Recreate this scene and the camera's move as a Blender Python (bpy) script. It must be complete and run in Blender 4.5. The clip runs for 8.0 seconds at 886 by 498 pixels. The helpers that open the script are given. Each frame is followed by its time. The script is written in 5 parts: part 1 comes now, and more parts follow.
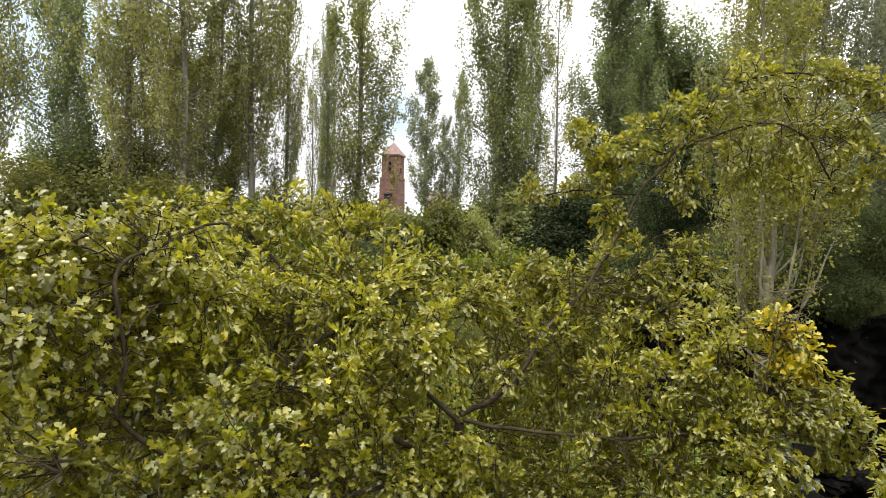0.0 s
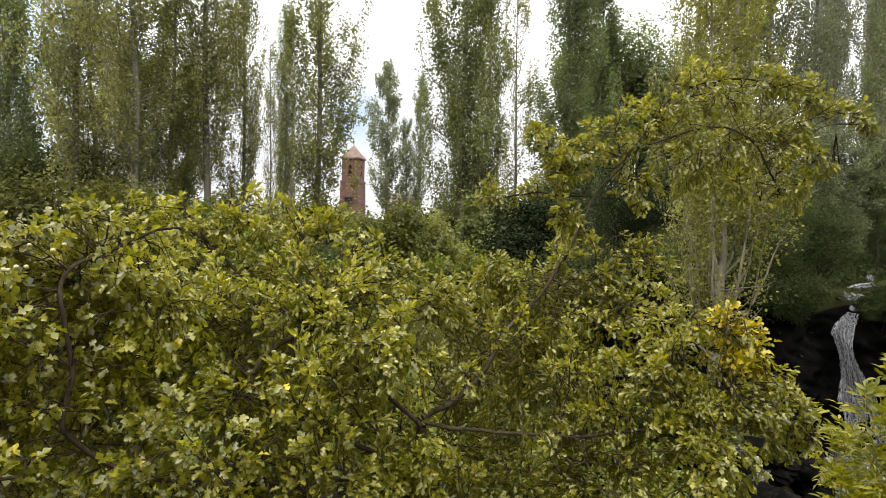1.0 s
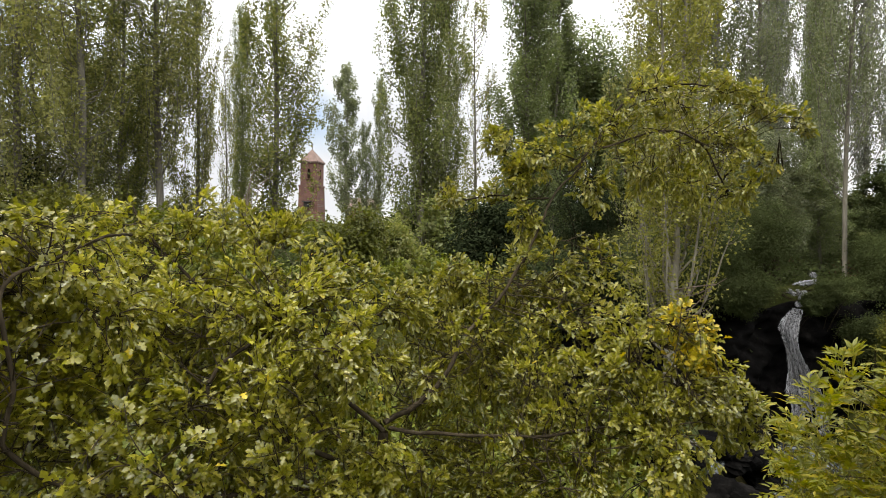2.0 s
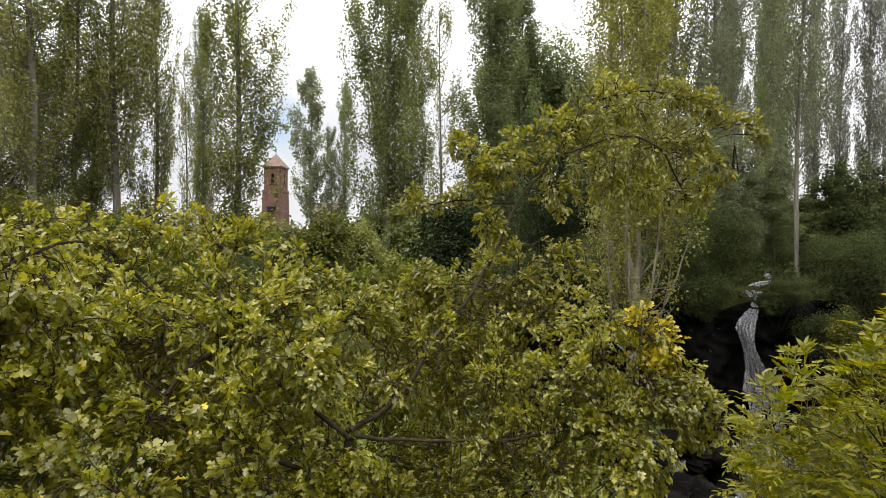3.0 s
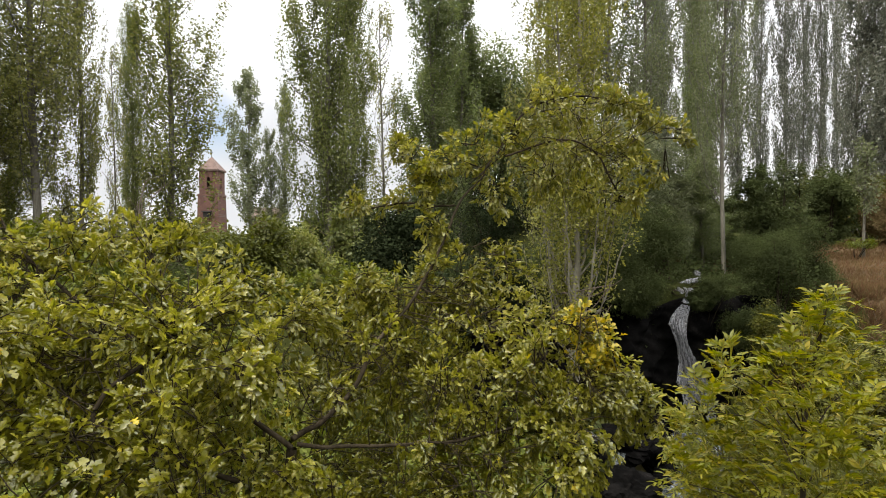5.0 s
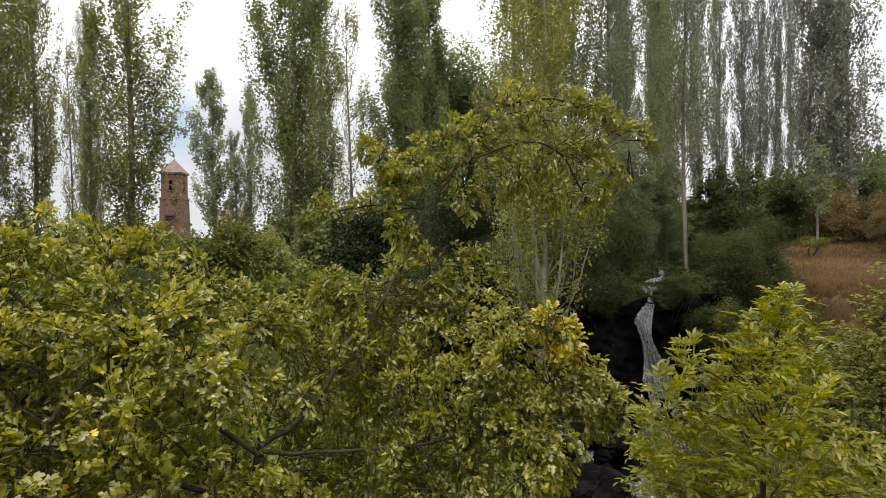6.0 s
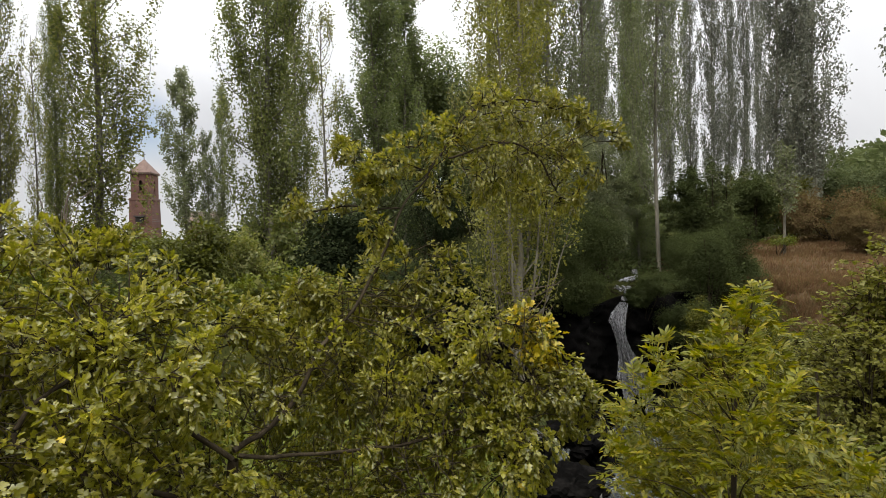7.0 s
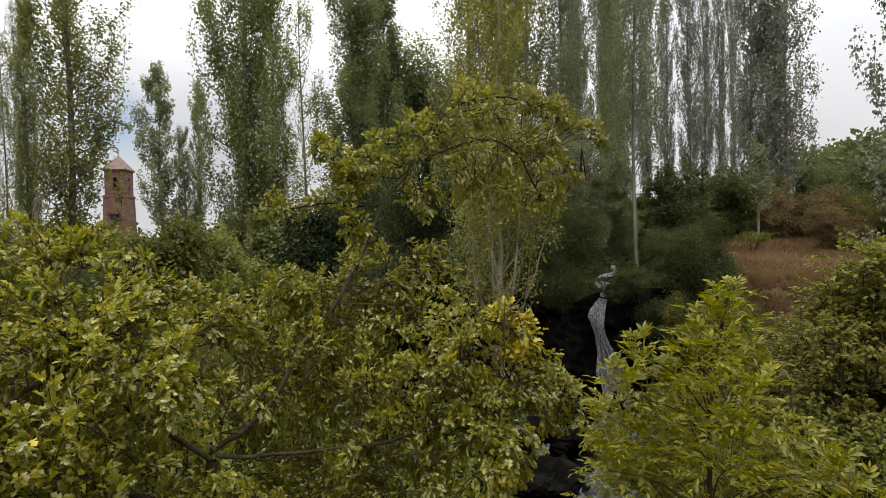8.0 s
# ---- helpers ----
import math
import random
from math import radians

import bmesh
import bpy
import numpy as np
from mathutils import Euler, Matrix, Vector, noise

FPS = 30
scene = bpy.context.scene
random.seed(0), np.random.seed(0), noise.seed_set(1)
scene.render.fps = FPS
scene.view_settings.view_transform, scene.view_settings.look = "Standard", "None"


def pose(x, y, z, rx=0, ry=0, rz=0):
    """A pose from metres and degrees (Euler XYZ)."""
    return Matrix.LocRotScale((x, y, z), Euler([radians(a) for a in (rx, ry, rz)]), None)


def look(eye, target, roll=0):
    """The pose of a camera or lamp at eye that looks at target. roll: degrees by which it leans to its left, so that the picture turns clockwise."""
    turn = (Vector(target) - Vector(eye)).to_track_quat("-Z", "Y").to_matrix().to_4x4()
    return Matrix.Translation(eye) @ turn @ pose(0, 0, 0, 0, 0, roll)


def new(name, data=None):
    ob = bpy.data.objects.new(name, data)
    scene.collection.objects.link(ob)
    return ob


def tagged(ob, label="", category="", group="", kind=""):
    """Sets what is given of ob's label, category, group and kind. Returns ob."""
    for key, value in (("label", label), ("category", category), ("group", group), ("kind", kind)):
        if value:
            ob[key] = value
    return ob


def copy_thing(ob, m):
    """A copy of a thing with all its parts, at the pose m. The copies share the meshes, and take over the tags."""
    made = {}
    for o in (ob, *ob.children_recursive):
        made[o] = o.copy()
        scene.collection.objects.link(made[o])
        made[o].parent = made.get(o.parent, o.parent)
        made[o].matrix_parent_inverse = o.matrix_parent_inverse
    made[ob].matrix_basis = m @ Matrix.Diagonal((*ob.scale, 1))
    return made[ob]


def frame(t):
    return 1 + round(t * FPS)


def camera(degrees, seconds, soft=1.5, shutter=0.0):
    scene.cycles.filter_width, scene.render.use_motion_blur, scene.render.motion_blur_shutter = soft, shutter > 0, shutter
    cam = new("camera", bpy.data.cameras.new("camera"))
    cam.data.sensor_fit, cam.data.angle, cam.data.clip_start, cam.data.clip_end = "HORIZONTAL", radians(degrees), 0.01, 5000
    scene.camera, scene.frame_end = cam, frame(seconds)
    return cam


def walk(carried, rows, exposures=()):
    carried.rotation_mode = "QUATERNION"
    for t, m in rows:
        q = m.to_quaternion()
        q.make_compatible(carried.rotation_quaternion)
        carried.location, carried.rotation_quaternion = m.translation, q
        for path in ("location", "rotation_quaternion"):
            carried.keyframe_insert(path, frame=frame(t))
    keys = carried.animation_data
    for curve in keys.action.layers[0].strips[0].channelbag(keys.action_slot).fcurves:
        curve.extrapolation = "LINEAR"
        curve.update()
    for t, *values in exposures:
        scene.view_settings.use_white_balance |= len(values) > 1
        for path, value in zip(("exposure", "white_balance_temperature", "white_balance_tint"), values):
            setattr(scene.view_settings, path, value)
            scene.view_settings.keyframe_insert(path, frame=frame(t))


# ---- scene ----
cam = camera(75.18, 8.0, soft=0.7)
PATH = [
    (0.0, pose(0.0000, 0.0000, 5.0000, 87.498, -1.998, 0.087)),
    (0.5, pose(0.0046, -0.0002, 4.9981, 87.509, -1.702, -2.008)),
    (1.0, pose(0.0086, 0.0005, 4.9971, 87.929, -1.523, -3.741)),
    (1.5, pose(0.0117, 0.0021, 4.9960, 88.130, -1.179, -5.691)),
    (3.0, pose(0.0217, 0.0049, 4.9962, 88.882, -0.542, -10.977)),
    (3.5, pose(0.0247, 0.0053, 4.9964, 88.901, -0.359, -12.335)),
    (4.0, pose(0.0269, 0.0053, 4.9966, 88.855, -0.255, -13.734)),
    (4.5, pose(0.0289, 0.0054, 4.9961, 89.029, -0.039, -15.058)),
    (6.0, pose(0.0344, 0.0075, 4.9964, 89.378, 0.757, -19.686)),
    (6.5, pose(0.0355, 0.0079, 4.9963, 89.404, 0.923, -20.897)),
    (7.0, pose(0.0359, 0.0081, 4.9967, 89.367, 1.025, -22.054)),
    (7.5, pose(0.0371, 0.0081, 4.9972, 89.313, 1.125, -23.186)),
    (8.0, pose(0.0374, 0.0080, 4.9968, 89.050, 1.179, -24.003)),
]
EXPOSURES = [(0.0, 0.64), (1.5, 0.36), (4.0, 0.25), (6.0, 0.12), (7.0, -0.08), (8.0, -0.14)]
walk(cam, PATH, EXPOSURES)

# ---- world and light ----
world = bpy.data.worlds.new("overcast_sky")
scene.world = world
world.use_nodes = True
wn, wl = world.node_tree.nodes, world.node_tree.links
wn.clear()


def wnode(kind, **sockets):
    nd = wn.new(kind)
    for key, val in sockets.items():
        nd.inputs[key].default_value = val
    return nd


w_out = wn.new("ShaderNodeOutputWorld")
w_sky = wn.new("ShaderNodeTexSky")
w_sky.sky_type = "NISHITA"
w_sky.sun_disc = False
w_sky.sun_elevation = radians(66)
w_sky.sun_rotation = radians(252)
w_blue = wnode("ShaderNodeBackground", Strength=0.14)
wl.new(w_sky.outputs[0], w_blue.inputs[0])
w_co = wn.new("ShaderNodeTexCoord")
# cloud deck, brighter and darker in soft large patches
w_n1 = wnode("ShaderNodeTexNoise", Scale=2.2, Detail=5.0, Roughness=0.55, Distortion=0.3)
wl.new(w_co.outputs["Generated"], w_n1.inputs["Vector"])
w_r1 = wn.new("ShaderNodeValToRGB")
w_r1.color_ramp.elements[0].position, w_r1.color_ramp.elements[0].color = 0.30, (0.62, 0.63, 0.66, 1)
w_r1.color_ramp.elements[1].position, w_r1.color_ramp.elements[1].color = 0.66, (0.93, 0.93, 0.94, 1)
wl.new(w_n1.outputs["Fac"], w_r1.inputs[0])
w_cloud = wnode("ShaderNodeBackground", Strength=1.0)
wl.new(w_r1.outputs[0], w_cloud.inputs[0])
# an overcast sky is about three times as bright overhead as near the horizon
w_sep = wn.new("ShaderNodeSeparateXYZ")
wl.new(w_co.outputs["Generated"], w_sep.inputs[0])
w_zen = wn.new("ShaderNodeMapRange")
w_zen.interpolation_type = "SMOOTHERSTEP"
w_zen.inputs["From Min"].default_value, w_zen.inputs["From Max"].default_value = 0.03, 1.0
w_zen.inputs["To Min"].default_value, w_zen.inputs["To Max"].default_value = 1.0, 4.6
wl.new(w_sep.outputs["Z"], w_zen.inputs["Value"])
wl.new(w_zen.outputs[0], w_cloud.inputs["Strength"])


def sky_gap(az, el, inner, outer):
    """A gap in the clouds round a direction (degrees): 1 inside, 0 outside."""
    a, e = radians(az), radians(el)
    way = (math.sin(a) * math.cos(e), math.cos(a) * math.cos(e), math.sin(e))
    warp = wnode("ShaderNodeTexNoise", Scale=6.0, Detail=3.0)
    wl.new(w_co.outputs["Generated"], warp.inputs["Vector"])
    mixv = wn.new("ShaderNodeVectorMath")
    mixv.operation = "MULTIPLY_ADD"
    wl.new(warp.outputs["Color"], mixv.inputs[0])
    mixv.inputs[1].default_value = (0.12, 0.12, 0.12)
    wl.new(w_co.outputs["Generated"], mixv.inputs[2])
    dist = wn.new("ShaderNodeVectorMath")
    dist.operation = "DISTANCE"
    wl.new(mixv.outputs[0], dist.inputs[0])
    dist.inputs[1].default_value = [c + 0.06 for c in way]
    ramp = wn.new("ShaderNodeMapRange")
    ramp.inputs["From Min"].default_value, ramp.inputs["From Max"].default_value = inner, outer
    ramp.inputs["To Min"].default_value, ramp.inputs["To Max"].default_value = 1.0, 0.0
    wl.new(dist.outputs["Value"], ramp.inputs["Value"])
    return ramp.outputs[0]


w_max = wn.new("ShaderNodeMath")
w_max.operation = "MAXIMUM"
wl.new(sky_gap(-5, 10.5, 0.02, 0.07), w_max.inputs[0])
wl.new(sky_gap(-37, 17, 0.12, 0.26), w_max.inputs[1])
w_thin = wn.new("ShaderNodeMath")
w_thin.operation = "MULTIPLY"
w_thin.inputs[1].default_value = 0.65
wl.new(w_max.outputs[0], w_thin.inputs[0])
w_mix = wn.new("ShaderNodeMixShader")
wl.new(w_thin.outputs[0], w_mix.inputs[0])
wl.new(w_cloud.outputs[0], w_mix.inputs[1])
wl.new(w_blue.outputs[0], w_mix.inputs[2])
wl.new(w_mix.outputs[0], w_out.inputs[0])

sun = new("sun", bpy.data.lights.new("sun", "SUN"))
sun.data.energy, sun.data.angle, sun.data.color = 2.3, radians(30), (1.0, 0.93, 0.82)
sun.matrix_world = look((-6.0, -2.0, 14.0), (0, 0, 0))

# ---- materials ----


def material(name):
    m = bpy.data.materials.new(name)
    m.use_nodes = True
    nt = m.node_tree
    nt.nodes.clear()
    out = nt.nodes.new("ShaderNodeOutputMaterial")
    return m, nt, out


def node(nt, kind, **sockets):
    nd = nt.nodes.new(kind)
    for key, val in sockets.items():
        nd.inputs[key].default_value = val
    return nd


def ramp_node(nt, fac, stops):
    r = nt.nodes.new("ShaderNodeValToRGB")
    els = r.color_ramp.elements
    while len(els) < len(stops):
        els.new(0.5)
    for e, (p, c) in zip(els, stops):
        e.position, e.color = p, (*c, 1)
    nt.links.new(fac, r.inputs[0])
    return r.outputs[0]


def leaf_material(name, colours, rough=0.42, through_part=0.35, back=1.25, spec=0.45, patch=1.5, back_sat=1.1):
    """Foliage: a colour for each leaf, larger patches of tone, gloss above and light shining through."""
    m, nt, out = material(name)
    geo = nt.nodes.new("ShaderNodeNewGeometry")
    steps = [(i / max(1, len(colours) - 1), c) for i, c in enumerate(colours)]
    info = nt.nodes.new("ShaderNodeObjectInfo")
    both = node(nt, "ShaderNodeMath")
    both.operation = "ADD"
    nt.links.new(geo.outputs["Random Per Island"], both.inputs[0])
    nt.links.new(info.outputs["Random"], both.inputs[1])
    wrap = node(nt, "ShaderNodeMath")
    wrap.operation = "FRACT"
    nt.links.new(both.outputs[0], wrap.inputs[0])
    col = ramp_node(nt, wrap.outputs[0], steps)
    co = nt.nodes.new("ShaderNodeTexCoord")
    big = node(nt, "ShaderNodeTexNoise", Scale=patch, Detail=3.0)
    nt.links.new(co.outputs["Object"], big.inputs["Vector"])
    hsv = node(nt, "ShaderNodeHueSaturation", Saturation=1.0)
    val = node(nt, "ShaderNodeMapRange")
    val.inputs["From Min"].default_value, val.inputs["From Max"].default_value = 0.3, 0.7
    val.inputs["To Min"].default_value, val.inputs["To Max"].default_value = 0.72, 1.3
    nt.links.new(big.outputs["Fac"], val.inputs["Value"])
    nt.links.new(val.outputs[0], hsv.inputs["Value"])
    nt.links.new(col, hsv.inputs["Color"])
    fine = node(nt, "ShaderNodeTexNoise", Scale=60.0, Detail=2.0)
    nt.links.new(co.outputs["Object"], fine.inputs["Vector"])
    mixc = nt.nodes.new("ShaderNodeMixRGB")
    mixc.blend_type = "OVERLAY"
    mixc.inputs[0].default_value = 0.35
    nt.links.new(hsv.outputs[0], mixc.inputs[1])
    nt.links.new(fine.outputs["Fac"], mixc.inputs[2])
    bs = node(nt, "ShaderNodeBsdfPrincipled", Roughness=rough)
    bs.inputs["Specular IOR Level"].default_value = spec
    nt.links.new(mixc.outputs[0], bs.inputs["Base Color"])
    tr = nt.nodes.new("ShaderNodeBsdfTranslucent")
    br = node(nt, "ShaderNodeHueSaturation", Saturation=back_sat, Value=back)
    nt.links.new(mixc.outputs[0], br.inputs["Color"])
    nt.links.new(br.outputs[0], tr.inputs["Color"])
    mx = node(nt, "ShaderNodeMixShader", Fac=through_part)
    nt.links.new(bs.outputs[0], mx.inputs[1])
    nt.links.new(tr.outputs[0], mx.inputs[2])
    nt.links.new(mx.outputs[0], out.inputs[0])
    return m


def solid_material(name, stops, scale=4.0, rough=0.8, bump=0.4, fine=40.0, stretch=(1, 1, 1), spec=0.3):
    """A surface with tone patches from a noise, fine grain and relief."""
    m, nt, out = material(name)
    co = nt.nodes.new("ShaderNodeTexCoord")
    mp = nt.nodes.new("ShaderNodeMapping")
    mp.inputs["Scale"].default_value = stretch
    nt.links.new(co.outputs["Object"], mp.inputs[0])
    n1 = node(nt, "ShaderNodeTexNoise", Scale=scale, Detail=6.0, Roughness=0.6)
    n2 = node(nt, "ShaderNodeTexNoise", Scale=fine, Detail=4.0, Roughness=0.6)
    nt.links.new(mp.outputs[0], n1.inputs["Vector"])
    nt.links.new(mp.outputs[0], n2.inputs["Vector"])
    mixf = node(nt, "ShaderNodeMath")
    mixf.operation = "MULTIPLY_ADD"
    nt.links.new(n2.outputs["Fac"], mixf.inputs[0])
    mixf.inputs[1].default_value = 0.45
    off = node(nt, "ShaderNodeMath")
    off.operation = "MULTIPLY_ADD"
    nt.links.new(n1.outputs["Fac"], off.inputs[0])
    off.inputs[1].default_value, off.inputs[2].default_value = 1.0, -0.22
    nt.links.new(off.outputs[0], mixf.inputs[2])
    col = ramp_node(nt, mixf.outputs[0], stops)
    bs = node(nt, "ShaderNodeBsdfPrincipled", Roughness=rough)
    bs.inputs["Specular IOR Level"].default_value = spec
    nt.links.new(col, bs.inputs["Base Color"])
    bp = node(nt, "ShaderNodeBump", Strength=bump, Distance=0.02)
    nt.links.new(mixf.outputs[0], bp.inputs["Height"])
    nt.links.new(bp.outputs[0], bs.inputs["Normal"])
    nt.links.new(bs.outputs[0], out.inputs[0])
    return m


M_HAW = leaf_material("hawthorn_leaves", [(0.08798, 0.08886, 0.003162), (0.109, 0.1084, 0.003906), (0.13, 0.1269, 0.004836), (0.149, 0.1435, 0.006138), (0.172, 0.1631, 0.008835), (0.203, 0.1875, 0.01395), (0.2799, 0.2519, 0.04278)], rough=0.32, spec=0.75, through_part=0.48, back=1.5, back_sat=1.0)
M_HAW_YELLOW = leaf_material("yellowed_leaves", [(0.33, 0.245, 0.008), (0.38, 0.29, 0.012), (0.27, 0.23, 0.012)], rough=0.45)
M_ASH = leaf_material("ash_leaves", [(0.082, 0.090, 0.0020), (0.120, 0.124, 0.0027), (0.162, 0.158, 0.004), (0.23, 0.187, 0.010)], rough=0.4, spec=0.4, through_part=0.45)
M_POP_A = leaf_material("poplar_leaves_olive", [(0.128, 0.133, 0.036), (0.17, 0.176, 0.047), (0.222, 0.223, 0.065), (0.275, 0.265, 0.092)], patch=0.35, through_part=0.55)
M_POP_B = leaf_material("poplar_leaves_light", [(0.11, 0.125, 0.026), (0.15, 0.165, 0.036), (0.19, 0.20, 0.052), (0.24, 0.23, 0.07)], patch=0.35, through_part=0.5)
M_POP_E = leaf_material("poplar_leaves_green", [(0.086, 0.102, 0.024), (0.120, 0.138, 0.035), (0.16, 0.178, 0.049), (0.205, 0.215, 0.07)], patch=0.35, through_part=0.5)
M_POP_C = leaf_material("poplar_leaves_deep", [(0.092, 0.114, 0.038), (0.126, 0.150, 0.05), (0.165, 0.188, 0.066)], patch=0.35, through_part=0.5)
# the next two leaf colours are lifted and greyed to hold distant haze
M_POP_D = leaf_material("poplar_leaves_hazed", [(0.104, 0.1104, 0.08035), (0.1408, 0.1464, 0.1037), (0.1836, 0.186, 0.1361)], patch=0.35, through_part=0.45)
M_POP_S = leaf_material("poplar_leaves_hazed_olive", [(0.1056, 0.12, 0.05544), (0.144, 0.1596, 0.07392), (0.186, 0.2004, 0.09768)], patch=0.35, through_part=0.5)
M_POLLARD = leaf_material("pollard_leaves", [(0.103, 0.105, 0.018), (0.136, 0.137, 0.025), (0.172, 0.170, 0.034), (0.22, 0.21, 0.052)], patch=0.6, through_part=0.5, spec=0.3, rough=0.5)
M_BUSH_G = leaf_material("shrub_leaves_green", [(0.0702, 0.0845, 0.00715), (0.0949, 0.1118, 0.00975), (0.1248, 0.1391, 0.0143)], patch=0.7, spec=0.25, rough=0.55)
M_BUSH_B = leaf_material("shrub_leaves_bright", [(0.066, 0.074, 0.0095), (0.085, 0.094, 0.0125), (0.108, 0.114, 0.018)], patch=0.7, spec=0.3, rough=0.5, through_part=0.45)
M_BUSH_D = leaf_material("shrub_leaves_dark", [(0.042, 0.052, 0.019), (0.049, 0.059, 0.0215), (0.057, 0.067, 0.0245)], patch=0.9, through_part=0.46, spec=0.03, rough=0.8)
# near-black leaf colour that holds the shade of the hollow below the poplars
M_HOLLOW_SHADE = leaf_material("hollow_shade_leaves", [(0.013, 0.018, 0.008), (0.018, 0.024, 0.010), (0.024, 0.031, 0.013)], patch=0.9, through_part=0.15, spec=0.02, rough=0.9)
M_BUSH_O = leaf_material("shrub_leaves_olive", [(0.05, 0.053, 0.009), (0.068, 0.070, 0.012), (0.092, 0.092, 0.017)], patch=0.9, spec=0.12, rough=0.65)
M_BUSH_L = leaf_material("shrub_leaves_pale_olive", [(0.064, 0.068, 0.013), (0.085, 0.088, 0.017), (0.113, 0.111, 0.025)], patch=0.9, spec=0.15, rough=0.6)
M_SPRAY = leaf_material("spray_leaves_olive", [(0.098, 0.099, 0.016), (0.126, 0.124, 0.022), (0.162, 0.154, 0.032)], patch=0.9, spec=0.2, rough=0.55, through_part=0.45)
M_BUSH_R = leaf_material("shrub_leaves_russet", [(0.094, 0.062, 0.030), (0.106, 0.076, 0.035), (0.108, 0.090, 0.037)], patch=0.9, through_part=0.4, spec=0.03, rough=0.8)
M_FAR = leaf_material("distant_leaves", [(0.058, 0.071, 0.027), (0.077, 0.091, 0.034), (0.10, 0.112, 0.044)], patch=0.15, through_part=0.3, spec=0.1, rough=0.7)
M_WOOD = leaf_material("hillside_leaves", [(0.06375, 0.07725, 0.0315), (0.07875, 0.09375, 0.0375), (0.0975, 0.1102, 0.045)], patch=0.12, through_part=0.35, spec=0.08, rough=0.75)
M_GRASS = leaf_material("dry_grass", [(0.1142, 0.0648, 0.036), (0.1411, 0.0792, 0.0444), (0.1344, 0.09, 0.0456), (0.1546, 0.108, 0.0528), (0.1008, 0.0816, 0.036)], patch=0.25, rough=0.85, through_part=0.42, spec=0.04)
M_BARK = solid_material("hawthorn_bark", [(0.25, (0.011, 0.0085, 0.005)), (0.5, (0.028, 0.021, 0.012)), (0.75, (0.065, 0.05, 0.031))], 9, 0.95, 0.8, 60, (1, 1, 0.35), 0.1)
M_POPBARK = solid_material("poplar_bark", [(0.25, (0.06, 0.053, 0.039)), (0.5, (0.13, 0.117, 0.088)), (0.75, (0.22, 0.203, 0.16))], 3, 0.85, 0.8, 25, (1, 1, 0.3))
M_POLBARK = solid_material("pollard_bark", [(0.25, (0.085, 0.075, 0.052)), (0.5, (0.155, 0.138, 0.10)), (0.75, (0.25, 0.228, 0.17))], 4, 0.85, 0.8, 25, (1, 1, 0.3))
M_DRYWOOD = solid_material("bare_twigs", [(0.25, (0.09, 0.065, 0.045)), (0.75, (0.20, 0.16, 0.12))], 5, 0.8, 0.4, 30)
M_GROUND = solid_material("ground_soil_and_grass", [(0.25, (0.012, 0.010, 0.005)), (0.45, (0.022, 0.025, 0.006)), (0.6, (0.036, 0.038, 0.009)), (0.78, (0.055, 0.045, 0.018))], 0.35, 0.95, 0.8, 6.0, spec=0.04)
M_THATCH = solid_material("dry_thatch", [(0.25, (0.055, 0.036, 0.019)), (0.5, (0.085, 0.054, 0.029)), (0.75, (0.115, 0.08, 0.042))], 0.5, 0.95, 0.8, 9.0, spec=0.04)
# wet rock; the deep shade of the gorge is put into this near-black colour
M_ROCK = solid_material("wet_rock_gorge_shade", [(0.25, (0.0012, 0.0012, 0.001)), (0.5, (0.0028, 0.0026, 0.0023)), (0.75, (0.010, 0.009, 0.008))], 1.6, 0.95, 1.0, 14, (1, 1, 1), 0.03)
M_STONE = solid_material("stream_stone", [(0.25, (0.03, 0.03, 0.028)), (0.5, (0.07, 0.068, 0.062)), (0.78, (0.15, 0.145, 0.13))], 3, 0.6, 0.8, 25)
M_FRUIT = solid_material("haw_fruit", [(0.25, (0.16, 0.145, 0.05)), (0.5, (0.26, 0.235, 0.09)), (0.75, (0.36, 0.31, 0.14))], 30, 0.4, 0.1, 200)


